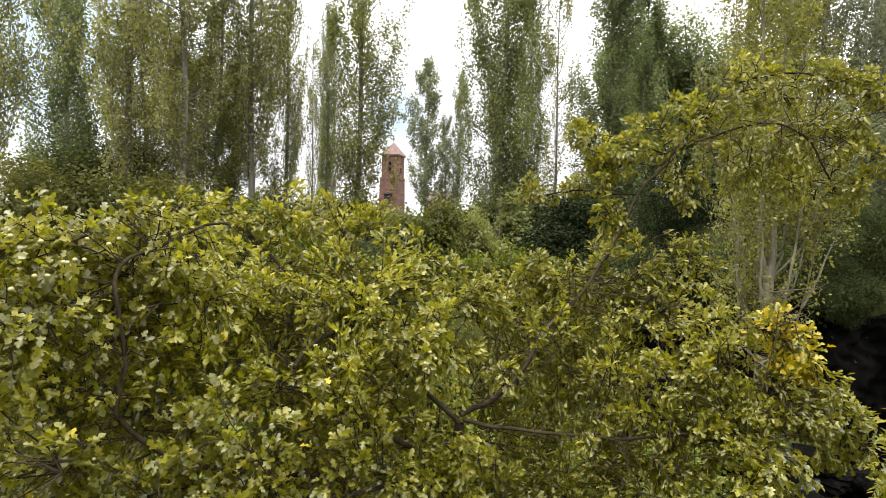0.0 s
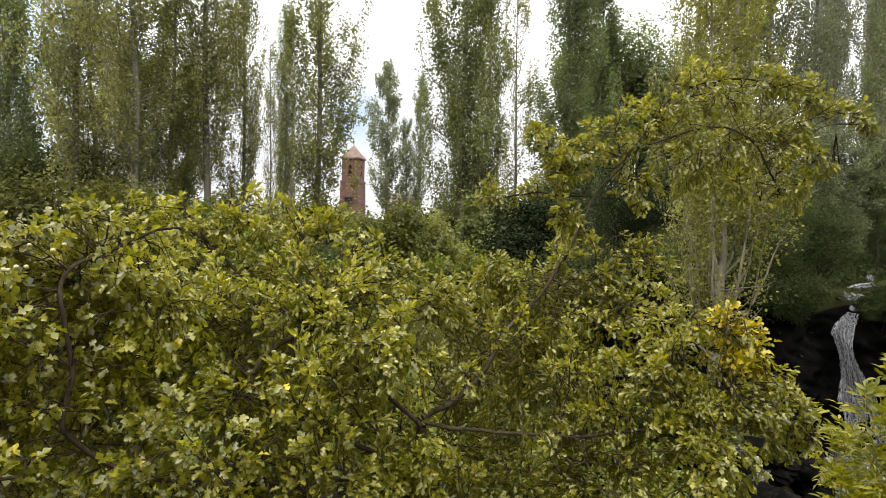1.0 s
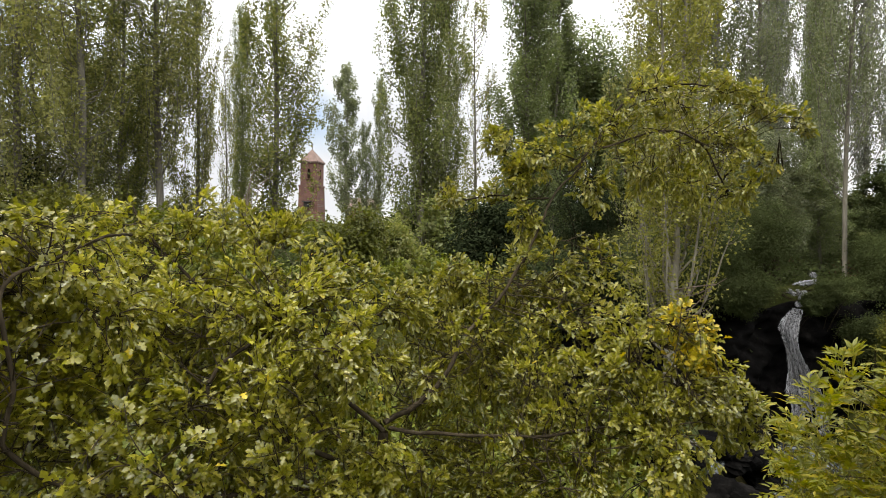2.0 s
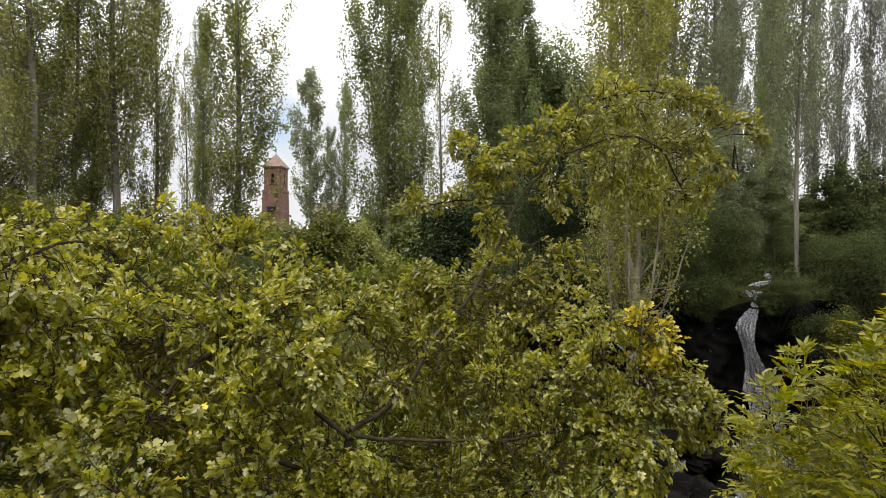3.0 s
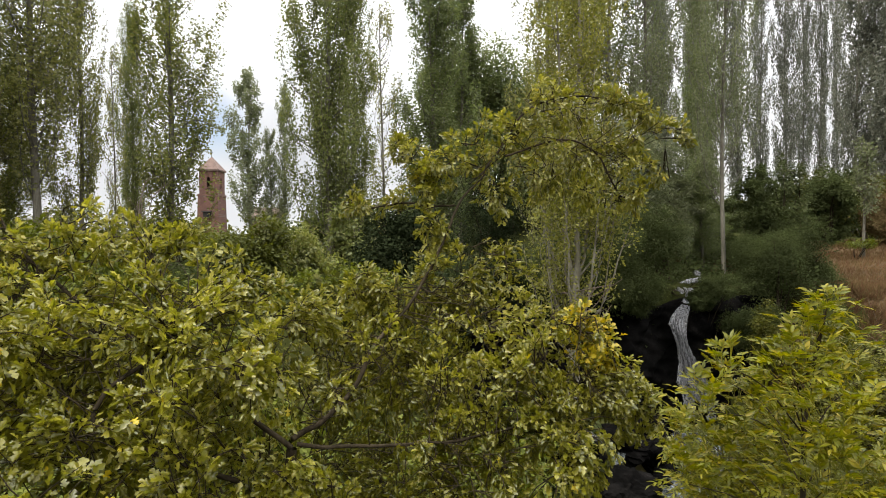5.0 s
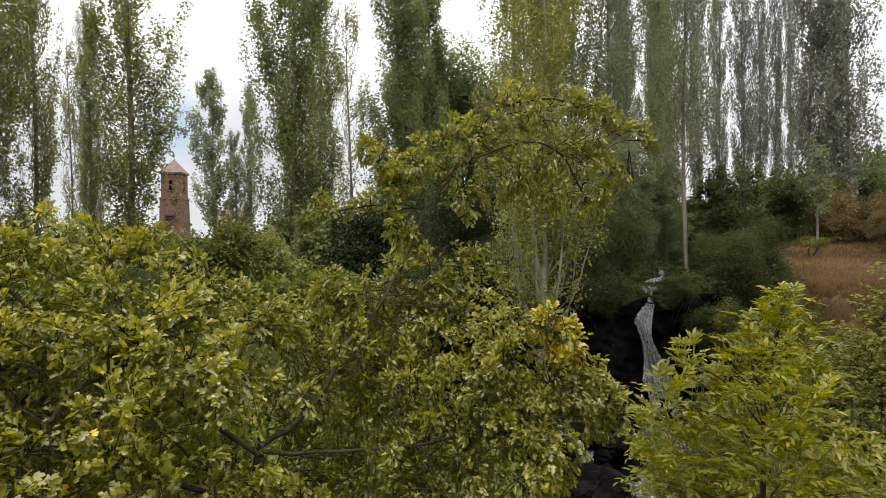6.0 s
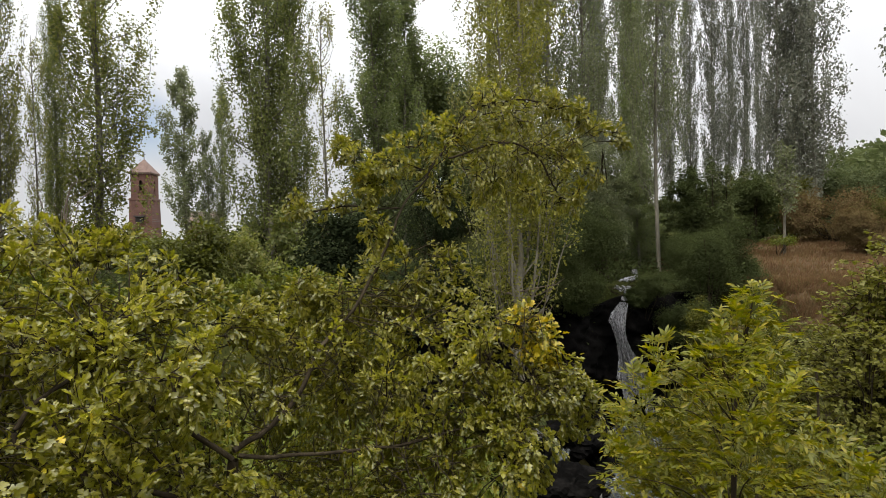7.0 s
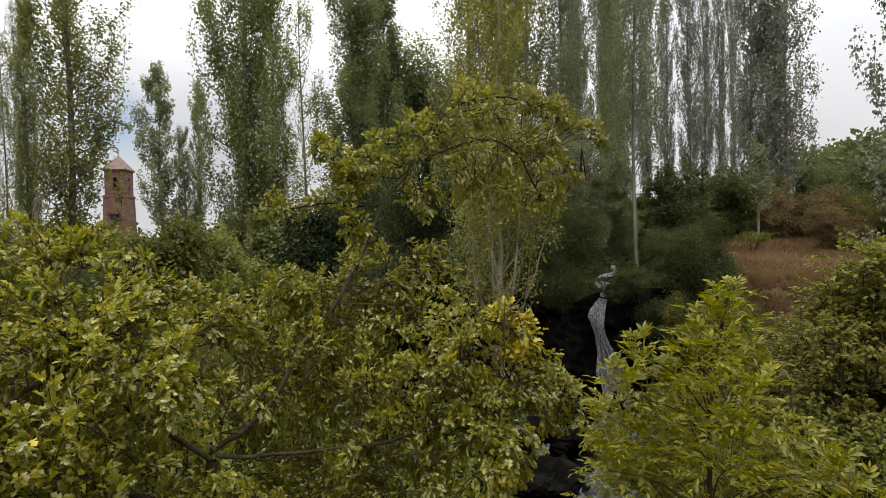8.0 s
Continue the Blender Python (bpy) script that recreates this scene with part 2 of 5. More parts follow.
def water_material(name):
    """White falling water: long streaks of foam over clear grey water."""
    m, nt, out = material(name)
    co = nt.nodes.new("ShaderNodeTexCoord")
    mp = nt.nodes.new("ShaderNodeMapping")
    mp.inputs["Scale"].default_value = (7, 7, 0.55)
    nt.links.new(co.outputs["Object"], mp.inputs[0])
    n1 = node(nt, "ShaderNodeTexNoise", Scale=2.4, Detail=5.0, Roughness=0.6, Distortion=0.25)
    nt.links.new(mp.outputs[0], n1.inputs["Vector"])
    col = ramp_node(nt, n1.outputs["Fac"], [(0.30, (0.085, 0.084, 0.087)), (0.48, (0.13, 0.129, 0.133)), (0.70, (0.21, 0.209, 0.214))])
    # the sheet of water tears open between the streaks
    n2 = node(nt, "ShaderNodeTexNoise", Scale=9.0, Detail=4.0, Roughness=0.7)
    mp2 = nt.nodes.new("ShaderNodeMapping")
    mp2.inputs["Scale"].default_value = (3, 3, 0.8)
    nt.links.new(co.outputs["Object"], mp2.inputs[0])
    nt.links.new(mp2.outputs[0], n2.inputs["Vector"])
    tear = ramp_node(nt, n2.outputs["Fac"], [(0.40, (0.75, 0.75, 0.75)), (0.56, (0.0, 0.0, 0.0))])
    bs = node(nt, "ShaderNodeBsdfPrincipled", Roughness=0.35)
    nt.links.new(col, bs.inputs["Base Color"])
    bp = node(nt, "ShaderNodeBump", Strength=0.15, Distance=0.05)
    nt.links.new(n1.outputs["Fac"], bp.inputs["Height"])
    nt.links.new(bp.outputs[0], bs.inputs["Normal"])
    clear = nt.nodes.new("ShaderNodeBsdfTransparent")
    mx = nt.nodes.new("ShaderNodeMixShader")
    nt.links.new(tear, mx.inputs[0])
    nt.links.new(bs.outputs[0], mx.inputs[1])
    nt.links.new(clear.outputs[0], mx.inputs[2])
    nt.links.new(mx.outputs[0], out.inputs[0])
    return m


def stream_material(name, foam=0.0):
    """Dark running water with riffles and broken foam."""
    m, nt, out = material(name)
    co = nt.nodes.new("ShaderNodeTexCoord")
    n1 = node(nt, "ShaderNodeTexNoise", Scale=2.6, Detail=8.0, Roughness=0.7, Distortion=1.0)
    nt.links.new(co.outputs["Object"], n1.inputs["Vector"])
    col = ramp_node(nt, n1.outputs["Fac"], [(0.44 - foam, (0.02, 0.022, 0.02)), (0.58 - foam, (0.06, 0.066, 0.065)), (0.70 - foam, (0.45, 0.47, 0.48))])
    bs = node(nt, "ShaderNodeBsdfPrincipled", Roughness=0.16)
    nt.links.new(col, bs.inputs["Base Color"])
    bp = node(nt, "ShaderNodeBump", Strength=0.6, Distance=0.05)
    nt.links.new(n1.outputs["Fac"], bp.inputs["Height"])
    nt.links.new(bp.outputs[0], bs.inputs["Normal"])
    nt.links.new(bs.outputs[0], out.inputs[0])
    return m


def brick_material(name):
    m, nt, out = material(name)
    co = nt.nodes.new("ShaderNodeTexCoord")
    mp = nt.nodes.new("ShaderNodeMapping")
    mp.inputs["Rotation"].default_value = (radians(90), 0, 0)
    nt.links.new(co.outputs["Object"], mp.inputs[0])
    br = node(nt, "ShaderNodeTexBrick", Scale=2.2)
    br.inputs["Color1"].default_value = (0.125, 0.054, 0.038, 1)
    br.inputs["Color2"].default_value = (0.095, 0.043, 0.031, 1)
    br.inputs["Mortar"].default_value = (0.125, 0.088, 0.07, 1)
    br.inputs["Mortar Size"].default_value = 0.012
    nt.links.new(mp.outputs[0], br.inputs["Vector"])
    n1 = node(nt, "ShaderNodeTexNoise", Scale=0.8, Detail=6.0)
    nt.links.new(co.outputs["Object"], n1.inputs["Vector"])
    mx = nt.nodes.new("ShaderNodeMixRGB")
    mx.blend_type = "OVERLAY"
    mx.inputs[0].default_value = 0.6
    nt.links.new(br.outputs["Color"], mx.inputs[1])
    nt.links.new(n1.outputs["Fac"], mx.inputs[2])
    bs = node(nt, "ShaderNodeBsdfPrincipled", Roughness=0.9)
    nt.links.new(mx.outputs[0], bs.inputs["Base Color"])
    nt.links.new(bs.outputs[0], out.inputs[0])
    return m


M_WATER = water_material("white_water")
M_STREAM = stream_material("stream_water")
M_RIFFLE = stream_material("riffle_water", 0.03)
M_BRICK = brick_material("old_red_brick")
M_ROOF = solid_material("pinkish_roof_tiles", [(0.25, (0.105, 0.07, 0.057)), (0.5, (0.148, 0.099, 0.081)), (0.75, (0.19, 0.134, 0.112))], 1.5, 0.85, 0.5, 12)
M_DARK = solid_material("dark_opening", [(0.2, (0.012, 0.011, 0.01)), (0.8, (0.03, 0.026, 0.022))], 3, 0.9, 0.2, 20)
M_IRON = solid_material("dark_iron", [(0.2, (0.02, 0.018, 0.016)), (0.8, (0.06, 0.05, 0.045))], 5, 0.6, 0.2, 40)

# ---- mesh builders ----


def mesh_from(name, verts, faces, mat, smooth=False):
    """One mesh from arrays of points and of faces with one number of corners."""
    verts, faces = np.asarray(verts, np.float32), np.asarray(faces, np.int32)
    me = bpy.data.meshes.new(name)
    k = faces.shape[1]
    me.vertices.add(len(verts))
    me.vertices.foreach_set("co", verts.ravel())
    me.loops.add(faces.size)
    me.loops.foreach_set("vertex_index", faces.ravel())
    me.polygons.add(len(faces))
    me.polygons.foreach_set("loop_start", np.arange(0, faces.size, k, dtype=np.int32))
    me.polygons.foreach_set("loop_total", np.full(len(faces), k, dtype=np.int32))
    if smooth:
        me.polygons.foreach_set("use_smooth", np.ones(len(faces), dtype=bool))
    me.update(calc_edges=True)
    me.validate()
    me.materials.append(mat)
    return me


def part_mesh(name, me, parent, label=""):
    ob = new(name, me)
    ob.parent = parent
    return tagged(ob, label) if label else ob


def part(name, bm, mat, parent, label=""):
    me = bpy.data.meshes.new(name)
    bm.normal_update()
    bm.to_mesh(me)
    bm.free()
    me.materials.append(mat)
    return part_mesh(name, me, parent, label)


def thing(name, at, label, category, group="", kind=""):
    ob = new(name)
    ob.empty_display_size = 0.2
    ob.location = at
    return tagged(ob, label, category, group, kind)


def unit(v):
    return v / np.maximum(np.linalg.norm(v, axis=-1, keepdims=True), 1e-9)


def tubes(lines, sides=5):
    """Round tapering tubes along polylines: rows of (points, radii). Gives points and quads."""
    V, Fc, n = [], [], 0
    ang = np.linspace(0, 2 * np.pi, sides, endpoint=False)
    for pts, rad in lines:
        pts, rad = np.asarray(pts, float), np.asarray(rad, float)
        tan = unit(np.gradient(pts, axis=0))
        ref = np.where(np.abs(tan[:, 2:3]) > 0.9, [[1.0, 0, 0]], [[0, 0, 1.0]])
        a = unit(np.cross(tan, ref))
        b = np.cross(tan, a)
        ring = pts[:, None] + rad[:, None, None] * (np.cos(ang)[None, :, None] * a[:, None] + np.sin(ang)[None, :, None] * b[:, None])
        V.append(ring.reshape(-1, 3))
        i = np.arange(len(pts) - 1)[:, None] * sides
        j = np.arange(sides)[None]
        q = np.stack([i + j, i + (j + 1) % sides, i + sides + (j + 1) % sides, i + sides + j], -1).reshape(-1, 4)
        Fc.append(q + n)
        n += len(pts) * sides
    return np.concatenate(V), np.concatenate(Fc)


def spline(pts, n):
    """A smooth line through points."""
    pts = np.asarray(pts, float)
    p = np.vstack([2 * pts[0] - pts[1], pts, 2 * pts[-1] - pts[-2]])
    out = []
    for s in np.linspace(0, len(pts) - 1, n):
        i = min(int(s), len(pts) - 2)
        u = s - i
        a, b, c, d = p[i], p[i + 1], p[i + 2], p[i + 3]
        out.append(0.5 * (2 * b + (c - a) * u + (2 * a - 5 * b + 4 * c - d) * u**2 + (3 * b - a - 3 * c + d) * u**3))
    return np.array(out)


def leaf_template(outline, fold, droop):
    """A leaf from its half outline (x, y), folded along the midrib: points and triangles."""
    h = np.array(outline, float)
    n = len(h)
    mid = np.column_stack([np.zeros(n), h[:, 1], -droop * h[:, 1] ** 2])
    mid[1:-1, 1] = h[1:-1, 1] * 0.96
    right = np.column_stack([h[:, 0], h[:, 1], fold * h[:, 0] - droop * h[:, 1] ** 2])
    left = right * (-1, 1, 1)
    V = np.vstack([mid, right[1:-1], left[1:-1]])
    tri = []
    R, L = n, n + n - 2
    for i in range(n - 1):
        r0, r1 = (0 if i == 0 else R + i - 1), (n - 1 if i == n - 2 else R + i)
        l0, l1 = (0 if i == 0 else L + i - 1), (n - 1 if i == n - 2 else L + i)
        if i == 0:
            tri += [(0, r1, 1), (0, 1, l1)]
        elif i == n - 2:
            tri += [(i, r0, n - 1), (i, n - 1, l0)]
        else:
            tri += [(i, r0, r1), (i, r1, i + 1), (i, l1, l0), (i, i + 1, l1)]
    return V, np.array(tri)


LOBED = leaf_template([(0, 0), (0.03, 0.22), (0.14, 0.35), (0.31, 0.44), (0.28, 0.54), (0.09, 0.57), (0.25, 0.77), (0.18, 0.87), (0, 1.0)], 0.35, 0.35)
LEAFLET = leaf_template([(0, 0), (0.15, 0.32), (0.14, 0.62), (0, 1.0)], 0.3, 0.28)
BLADE = (np.array([(-0.05, 0, 0), (0.05, 0, 0), (0.02, 0.6, -0.04), (0, 1.0, -0.16)]), np.array([(0, 1, 2), (0, 2, 3)]))
# a lighter lobed leaf: two folded halves of four triangles each
LOBED_SMALL = (np.array([(0, 0, 0), (0, 1.0, -0.32), (0.05, 0.3, 0), (0.30, 0.5, 0.07), (0.12, 0.61, -0.06), (0.23, 0.82, -0.12), (-0.05, 0.3, 0), (-0.30, 0.5, 0.07), (-0.12, 0.61, -0.06), (-0.23, 0.82, -0.12)]),
               np.array([(0, 2, 4), (2, 3, 4), (0, 4, 1), (4, 5, 1), (0, 8, 6), (6, 8, 7), (0, 1, 8), (8, 1, 9)]))
ROUND = leaf_template([(0, 0), (0.40, 0.48), (0, 1.0)], 0.22, 0.2)
SPRAY = (np.array([(0, 0, 0), (0.42, 0.45, 0.08), (0, 1.0, -0.15), (-0.42, 0.5, 0.08)]), np.array([(0, 1, 2), (0, 2, 3)]))


def leaf_cloud(template, pos, way, up, size):
    """Leaves at points, each along its way with its upper side towards up."""
    tv, tf = template
    pos, size = np.asarray(pos), np.asarray(size)
    d = unit(way)
    s = unit(np.cross(d, up))
    u = np.cross(s, d)
    V = pos[:, None] + size[:, None, None] * (tv[None, :, 0:1] * s[:, None] + tv[None, :, 1:2] * d[:, None] + tv[None, :, 2:3] * u[:, None])
    Fc = tf[None] + (np.arange(len(pos)) * len(tv))[:, None, None]
    return V.reshape(-1, 3), Fc.reshape(-1, 3)


def step(a, b, v):
    u = np.clip((np.asarray(v, float) - a) / (b - a), 0, 1)
    return u * u * (3 - 2 * u)


# ---- ground, cliff and water ----
STREAM = np.array([(12.6, 14.7), (11.9, 13.4), (10.4, 12.2), (9.2, 10.8), (8.8, 9.0), (9.6, 6.0), (12.0, 2.0), (18, -6)])


def stream_distance(x, y):
    best = np.full(np.shape(x), 1e9)
    for (x0, y0), (x1, y1) in zip(STREAM[:-1], STREAM[1:]):
        dx, dy = x1 - x0, y1 - y0
        u = np.clip(((x - x0) * dx + (y - y0) * dy) / (dx * dx + dy * dy), 0, 1)
        best = np.minimum(best, np.hypot(x - x0 - u * dx, y - y0 - u * dy))
    return best


def wobble(x, y, s):
    return np.sin(x * s + 1.3 * np.sin(y * s * 0.7)) * np.cos(y * s * 1.1 + 0.9 * np.sin(x * s * 0.6))


def ground_z(x, y):
    x, y = np.asarray(x, float), np.asarray(y, float)
    edge = 14.3 + 1.0 * step(9, 12.5, x) - 0.25 * np.clip(x - 14, 0, 30)
    far = np.clip(y - edge, 0, 400)
    right = step(10, 24, x)
    plateau = 3.2 + np.minimum(far * (0.04 + 0.08 * right), 3.0 + 2.0 * right)
    low = 0.8 * step(9, 3, y) - 0.02
    gorge = step(4.0, 6.0, x) * step(17.5, 16.0, x)
    z = low + (plateau - low) * step(0, 1, (y - edge + 2.2 - 3.1 * gorge) / (2.8 - 2.0 * gorge))
    z = np.maximum(z, 3.4 * step(2.7, 0.6, y))
    r = np.hypot(x, y)
    hill = step(0.92, 1.12, np.arctan2(x, np.maximum(y, 1e-3))) * step(45, 130, r) * 8
    z = z + hill
    z = z - 1.35 * step(2.4, 0.8, stream_distance(x, y)) * step(edge + 1.6, edge + 0.6, y)
    z = z + 0.06 * wobble(x, y, 1.7) + 0.12 * wobble(x, y, 0.45) * step(3, 12, r)
    return z


def gz(x, y):
    return float(ground_z(x, y))


def build_ground():
    u = np.linspace(-1, 1, 220)
    line = 24 * u + 1500 * np.sign(u) * np.abs(u) ** 7
    X, Y = np.meshgrid(line + 6, line + 12)
    V = np.column_stack([X.ravel(), Y.ravel(), ground_z(X, Y).ravel()])
    n = len(u)
    i = (np.arange(n - 1)[:, None] * n + np.arange(n - 1)[None]).ravel()
    Fc = np.column_stack([i, i + 1, i + n + 1, i + n])
    ob = new("ground", mesh_from("ground", V, Fc, M_GROUND, True))
    # dry thatch under the meadow grass
    ob.data.materials.append(M_THATCH)
    mid = V[Fc].mean(axis=1)
    dry = (mid[:, 0] > 18.3) & (mid[:, 0] < 42) & (mid[:, 1] > 12.6 - 0.25 * (mid[:, 0] - 14)) & (mid[:, 1] < 26)
    ob.data.polygons.foreach_set("material_index", dry.astype(np.int32))
    tagged(ob, "sloping valley ground of soil, grass and leaf litter", "ground", kind="structure")


def build_cliff():
    """Wet rock face round the fall, gorge shade in its black colour, one uneven sheet with depth."""
    nx, nz = 120, 60
    a = np.linspace(0, 1, nx)
    b = np.linspace(0, 1, nz)
    A, Bz = np.meshgrid(a, b)
    X = 5.2 + 11.4 * A
    notch = np.exp(-((X - 12.6) / 0.9) ** 2)
    Z = -1.5 + (4.6 - 0.35 * notch) * Bz
    Y = 14.75 + 0.45 * step(9, 12.5, X) - 0.22 * np.clip(X - 14, 0, 9) + 0.9 * Bz**2 + 0.35 * notch
    Y = Y + 0.28 * wobble(X, Z * 1.3, 2.3) + 0.14 * wobble(X + 3, Z * 2, 5.1) + 0.05 * wobble(X, Z, 13)
    front = np.column_stack([X.ravel(), Y.ravel(), Z.ravel()])
    back = front + (0, 1.2, -0.1)
    i = (np.arange(nz - 1)[:, None] * nx + np.arange(nx - 1)[None]).ravel()
    f1 = np.column_stack([i, i + 1, i + nx + 1, i + nx])
    n = len(front)
    top = np.arange(nx - 1) + (nz - 1) * nx
    f2 = np.column_stack([top, top + 1, top + 1 + n, top + n])
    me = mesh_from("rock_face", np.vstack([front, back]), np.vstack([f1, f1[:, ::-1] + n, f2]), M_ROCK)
    tagged(new("rock_face", me), "wet rock face beside the waterfall, gorge shade put into its black colour", "cliff", kind="structure")


def ribbon(name, centre, width, mat, label, n, across, bulge, rough):
    """Running water along a line: a bulging uneven strip."""
    c = spline(centre, n)
    w = np.interp(np.linspace(0, 1, n), np.linspace(0, 1, len(width)), width)
    tan = np.gradient(c, axis=0)
    side = unit(np.column_stack([tan[:, 1], -tan[:, 0], 0 * tan[:, 0]]) + 1e-6 * np.array([1, 0, 0]))
    steep = np.abs(unit(tan)[:, 2]) > 0.8
    side[steep] = unit(np.array([0.93, -0.36, 0.0]))
    v = np.linspace(-1, 1, across)
    rng = np.random.default_rng(len(name))
    edge = 1 + 0.03 * rng.standard_normal(n)[:, None] * np.abs(v)[None]
    nrm = unit(np.cross(side, tan))
    nrm = nrm * np.where(nrm[:, 2:3] - nrm[:, 1:2] > 0, 1, -1)
    P3 = c[:, None] + side[:, None] * (v[None] * w[:, None] / 2 * edge)[..., None]
    P3 = P3 + nrm[:, None] * (bulge * (1 - v**2)[None] + rough * rng.standard_normal((n, across)))[..., None]
    i = (np.arange(n - 1)[:, None] * across + np.arange(across - 1)[None]).ravel()
    Fc = np.column_stack([i, i + 1, i + across + 1, i + across])
    ob = new(name, mesh_from(name, P3.reshape(-1, 3), Fc, mat, True))
    return tagged(ob, label, "water", kind="structure")


def boulder(rng, at, size, mat, label, group):
    bm = bmesh.new()
    bmesh.ops.create_icosphere(bm, subdivisions=4, radius=1.0)
    off = Vector(rng.uniform(-50, 50, 3))
    sc = np.array(size) * rng.uniform(0.8, 1.2, 3)
    for v in bm.verts:
        k = 1 + 0.5 * noise.noise(v.co * 1.2 + off) - 0.3 * abs(noise.noise(v.co * 2.6 + off)) + 0.08 * noise.noise(v.co * 7 + off)
        v.co = Vector((v.co.x * sc[0], v.co.y * sc[1], v.co.z * sc[2])) * k
    me = bpy.data.meshes.new("boulder")
    bm.to_mesh(me)
    bm.free()
    me.materials.append(mat)
    ob = new("boulder", me)
    ob.location = at
    ob.rotation_euler = (0, 0, rng.uniform(0, 6.28))
    return tagged(ob, label, "rock", group)


build_ground()
build_cliff()


def water_strands(name, label, left, right, count, seed, thin, lengths):
    """Falling water as many uneven strands between a left and a right edge line, with the rock showing between them."""
    rng = np.random.default_rng(seed)
    ob = thing(name, left[0], label, "water", kind="structure")
    L, Rr = spline(left, 80), spline(right, 80)
    for i in range(count):
        u = (i + rng.uniform(0.1, 0.9)) / count
        run = int(80 * rng.uniform(*lengths))
        a0 = rng.integers(0, max(1, 80 - run)) if i % 3 else 0
        sl = slice(a0, min(80, a0 + run))
        w = Rr[sl] - L[sl]
        sway = u + 0.05 * np.sin(np.linspace(0, rng.uniform(2, 6), len(w)) + rng.uniform(0, 6))
        c = L[sl] + w * np.clip(sway, 0.02, 0.98)[:, None] + rng.normal(0, 0.004, w.shape)
        c[:, 1] -= rng.uniform(0.0, 0.16)
        t = np.linspace(0, 1, len(c))
        half = np.linalg.norm(w, axis=1) * rng.uniform(0.5, 1.1) / count * (0.35 + 0.65 * np.sin(np.pi * np.clip(t * 0.8 + 0.12, 0, 1))) + thin * rng.uniform(0.3, 1.0)
        if i % 5 == 2:
            half = half + np.linalg.norm(w, axis=1) * 0.13
            c[:, 1] += 0.1
        half = half * (1 + 0.22 * np.convolve(rng.standard_normal(len(c)), (0.6, 0.6), "same"))
        across = unit(w)
        v = np.linspace(-1, 1, 5)
        P3 = c[:, None] + across[:, None] * (v[None] * half[:, None])[..., None]
        P3[:, :, 1] -= 0.05 * (1 - v**2)[None] + rng.normal(0, 0.003, (len(c), 5))
        P3 = P3 - np.array(left[0])
        k = (np.arange(len(c) - 1)[:, None] * 5 + np.arange(4)[None]).ravel()
        part_mesh("strand", mesh_from("strand", P3.reshape(-1, 3), np.column_stack([k, k + 1, k + 6, k + 5]), M_WATER, True), ob)
    return ob


water_strands("cascade", "small broken white cascade above the waterfall", [(14.30, 16.95, 3.92), (14.22, 16.85, 3.74)], [(14.52, 16.90, 3.88), (14.42, 16.80, 3.70)], 3, 71, 0.02, (0.7, 1.0))
water_strands("cascade", "small broken white cascade above the waterfall", [(14.25, 16.75, 3.72), (13.20, 16.42, 3.56)], [(14.35, 16.65, 3.58), (13.26, 16.36, 3.46)], 4, 72, 0.012, (0.4, 0.95))
water_strands("cascade", "small broken white cascade above the waterfall", [(13.02, 16.30, 3.44), (13.0, 16.1, 3.25), (13.10, 15.98, 3.10)], [(13.46, 16.20, 3.40), (13.42, 16.05, 3.25), (13.20, 15.96, 3.08)], 7, 73, 0.016, (0.35, 0.8))
water_strands("cascade", "thin white run of water between two falls", [(13.02, 15.92, 3.08), (12.62, 15.52, 2.95)], [(13.16, 15.90, 3.06), (12.92, 15.52, 2.92)], 3, 74, 0.015, (0.8, 1.0))
water_strands("waterfall", "white waterfall dropping over wet rock", [(12.56, 15.45, 2.93), (12.03, 15.25, 2.42), (12.10, 15.10, 1.90), (12.14, 15.0, 1.30), (12.08, 14.9, 0.73), (12.06, 14.75, 0.07), (11.95, 14.6, -0.6)], [(12.80, 15.45, 2.90), (12.56, 15.25, 2.38), (12.42, 15.10, 1.87), (12.64, 15.0, 1.27), (12.96, 14.9, 0.66), (13.08, 14.75, -0.03), (13.05, 14.6, -0.65)], 24, 75, 0.012, (0.35, 1.0))
ribbon("stream", [(12.6, 14.7, -0.92), (11.9, 13.4, -0.96), (10.4, 12.2, -1.0), (9.2, 10.8, -1.04), (8.8, 9.0, -1.08), (9.6, 6.0, -1.12), (12.0, 2.0, -1.16), (18, -6, -1.2)], [1.6, 2.0, 1.8, 1.7, 1.8, 1.9, 1.9, 1.9], M_STREAM, "dark stream with broken white riffles", 130, 13, 0.0, 0.035)
for line, width in (([(13.0, 14.35, -0.86), (12.3, 13.85, -0.88), (11.8, 13.2, -0.92)], [0.4, 0.9, 0.3]), ([(9.6, 11.4, -1.0), (9.15, 10.95, -1.02), (8.95, 10.3, -1.05)], [0.2, 0.45, 0.2]), ([(8.7, 12.85, gz(8.7, 12.85) + 0.05), (8.25, 12.4, gz(8.25, 12.4) + 0.06), (7.85, 12.0, gz(7.85, 12.0) + 0.06), (7.6, 11.6, gz(7.6, 11.6) + 0.05)], [0.15, 0.32, 0.4, 0.2])):
    ribbon("riffle", line, width, M_RIFFLE, "broken white riffle between the stones of the stream", 40, 9, 0.02, 0.03)
rock_rng = np.random.default_rng(5)
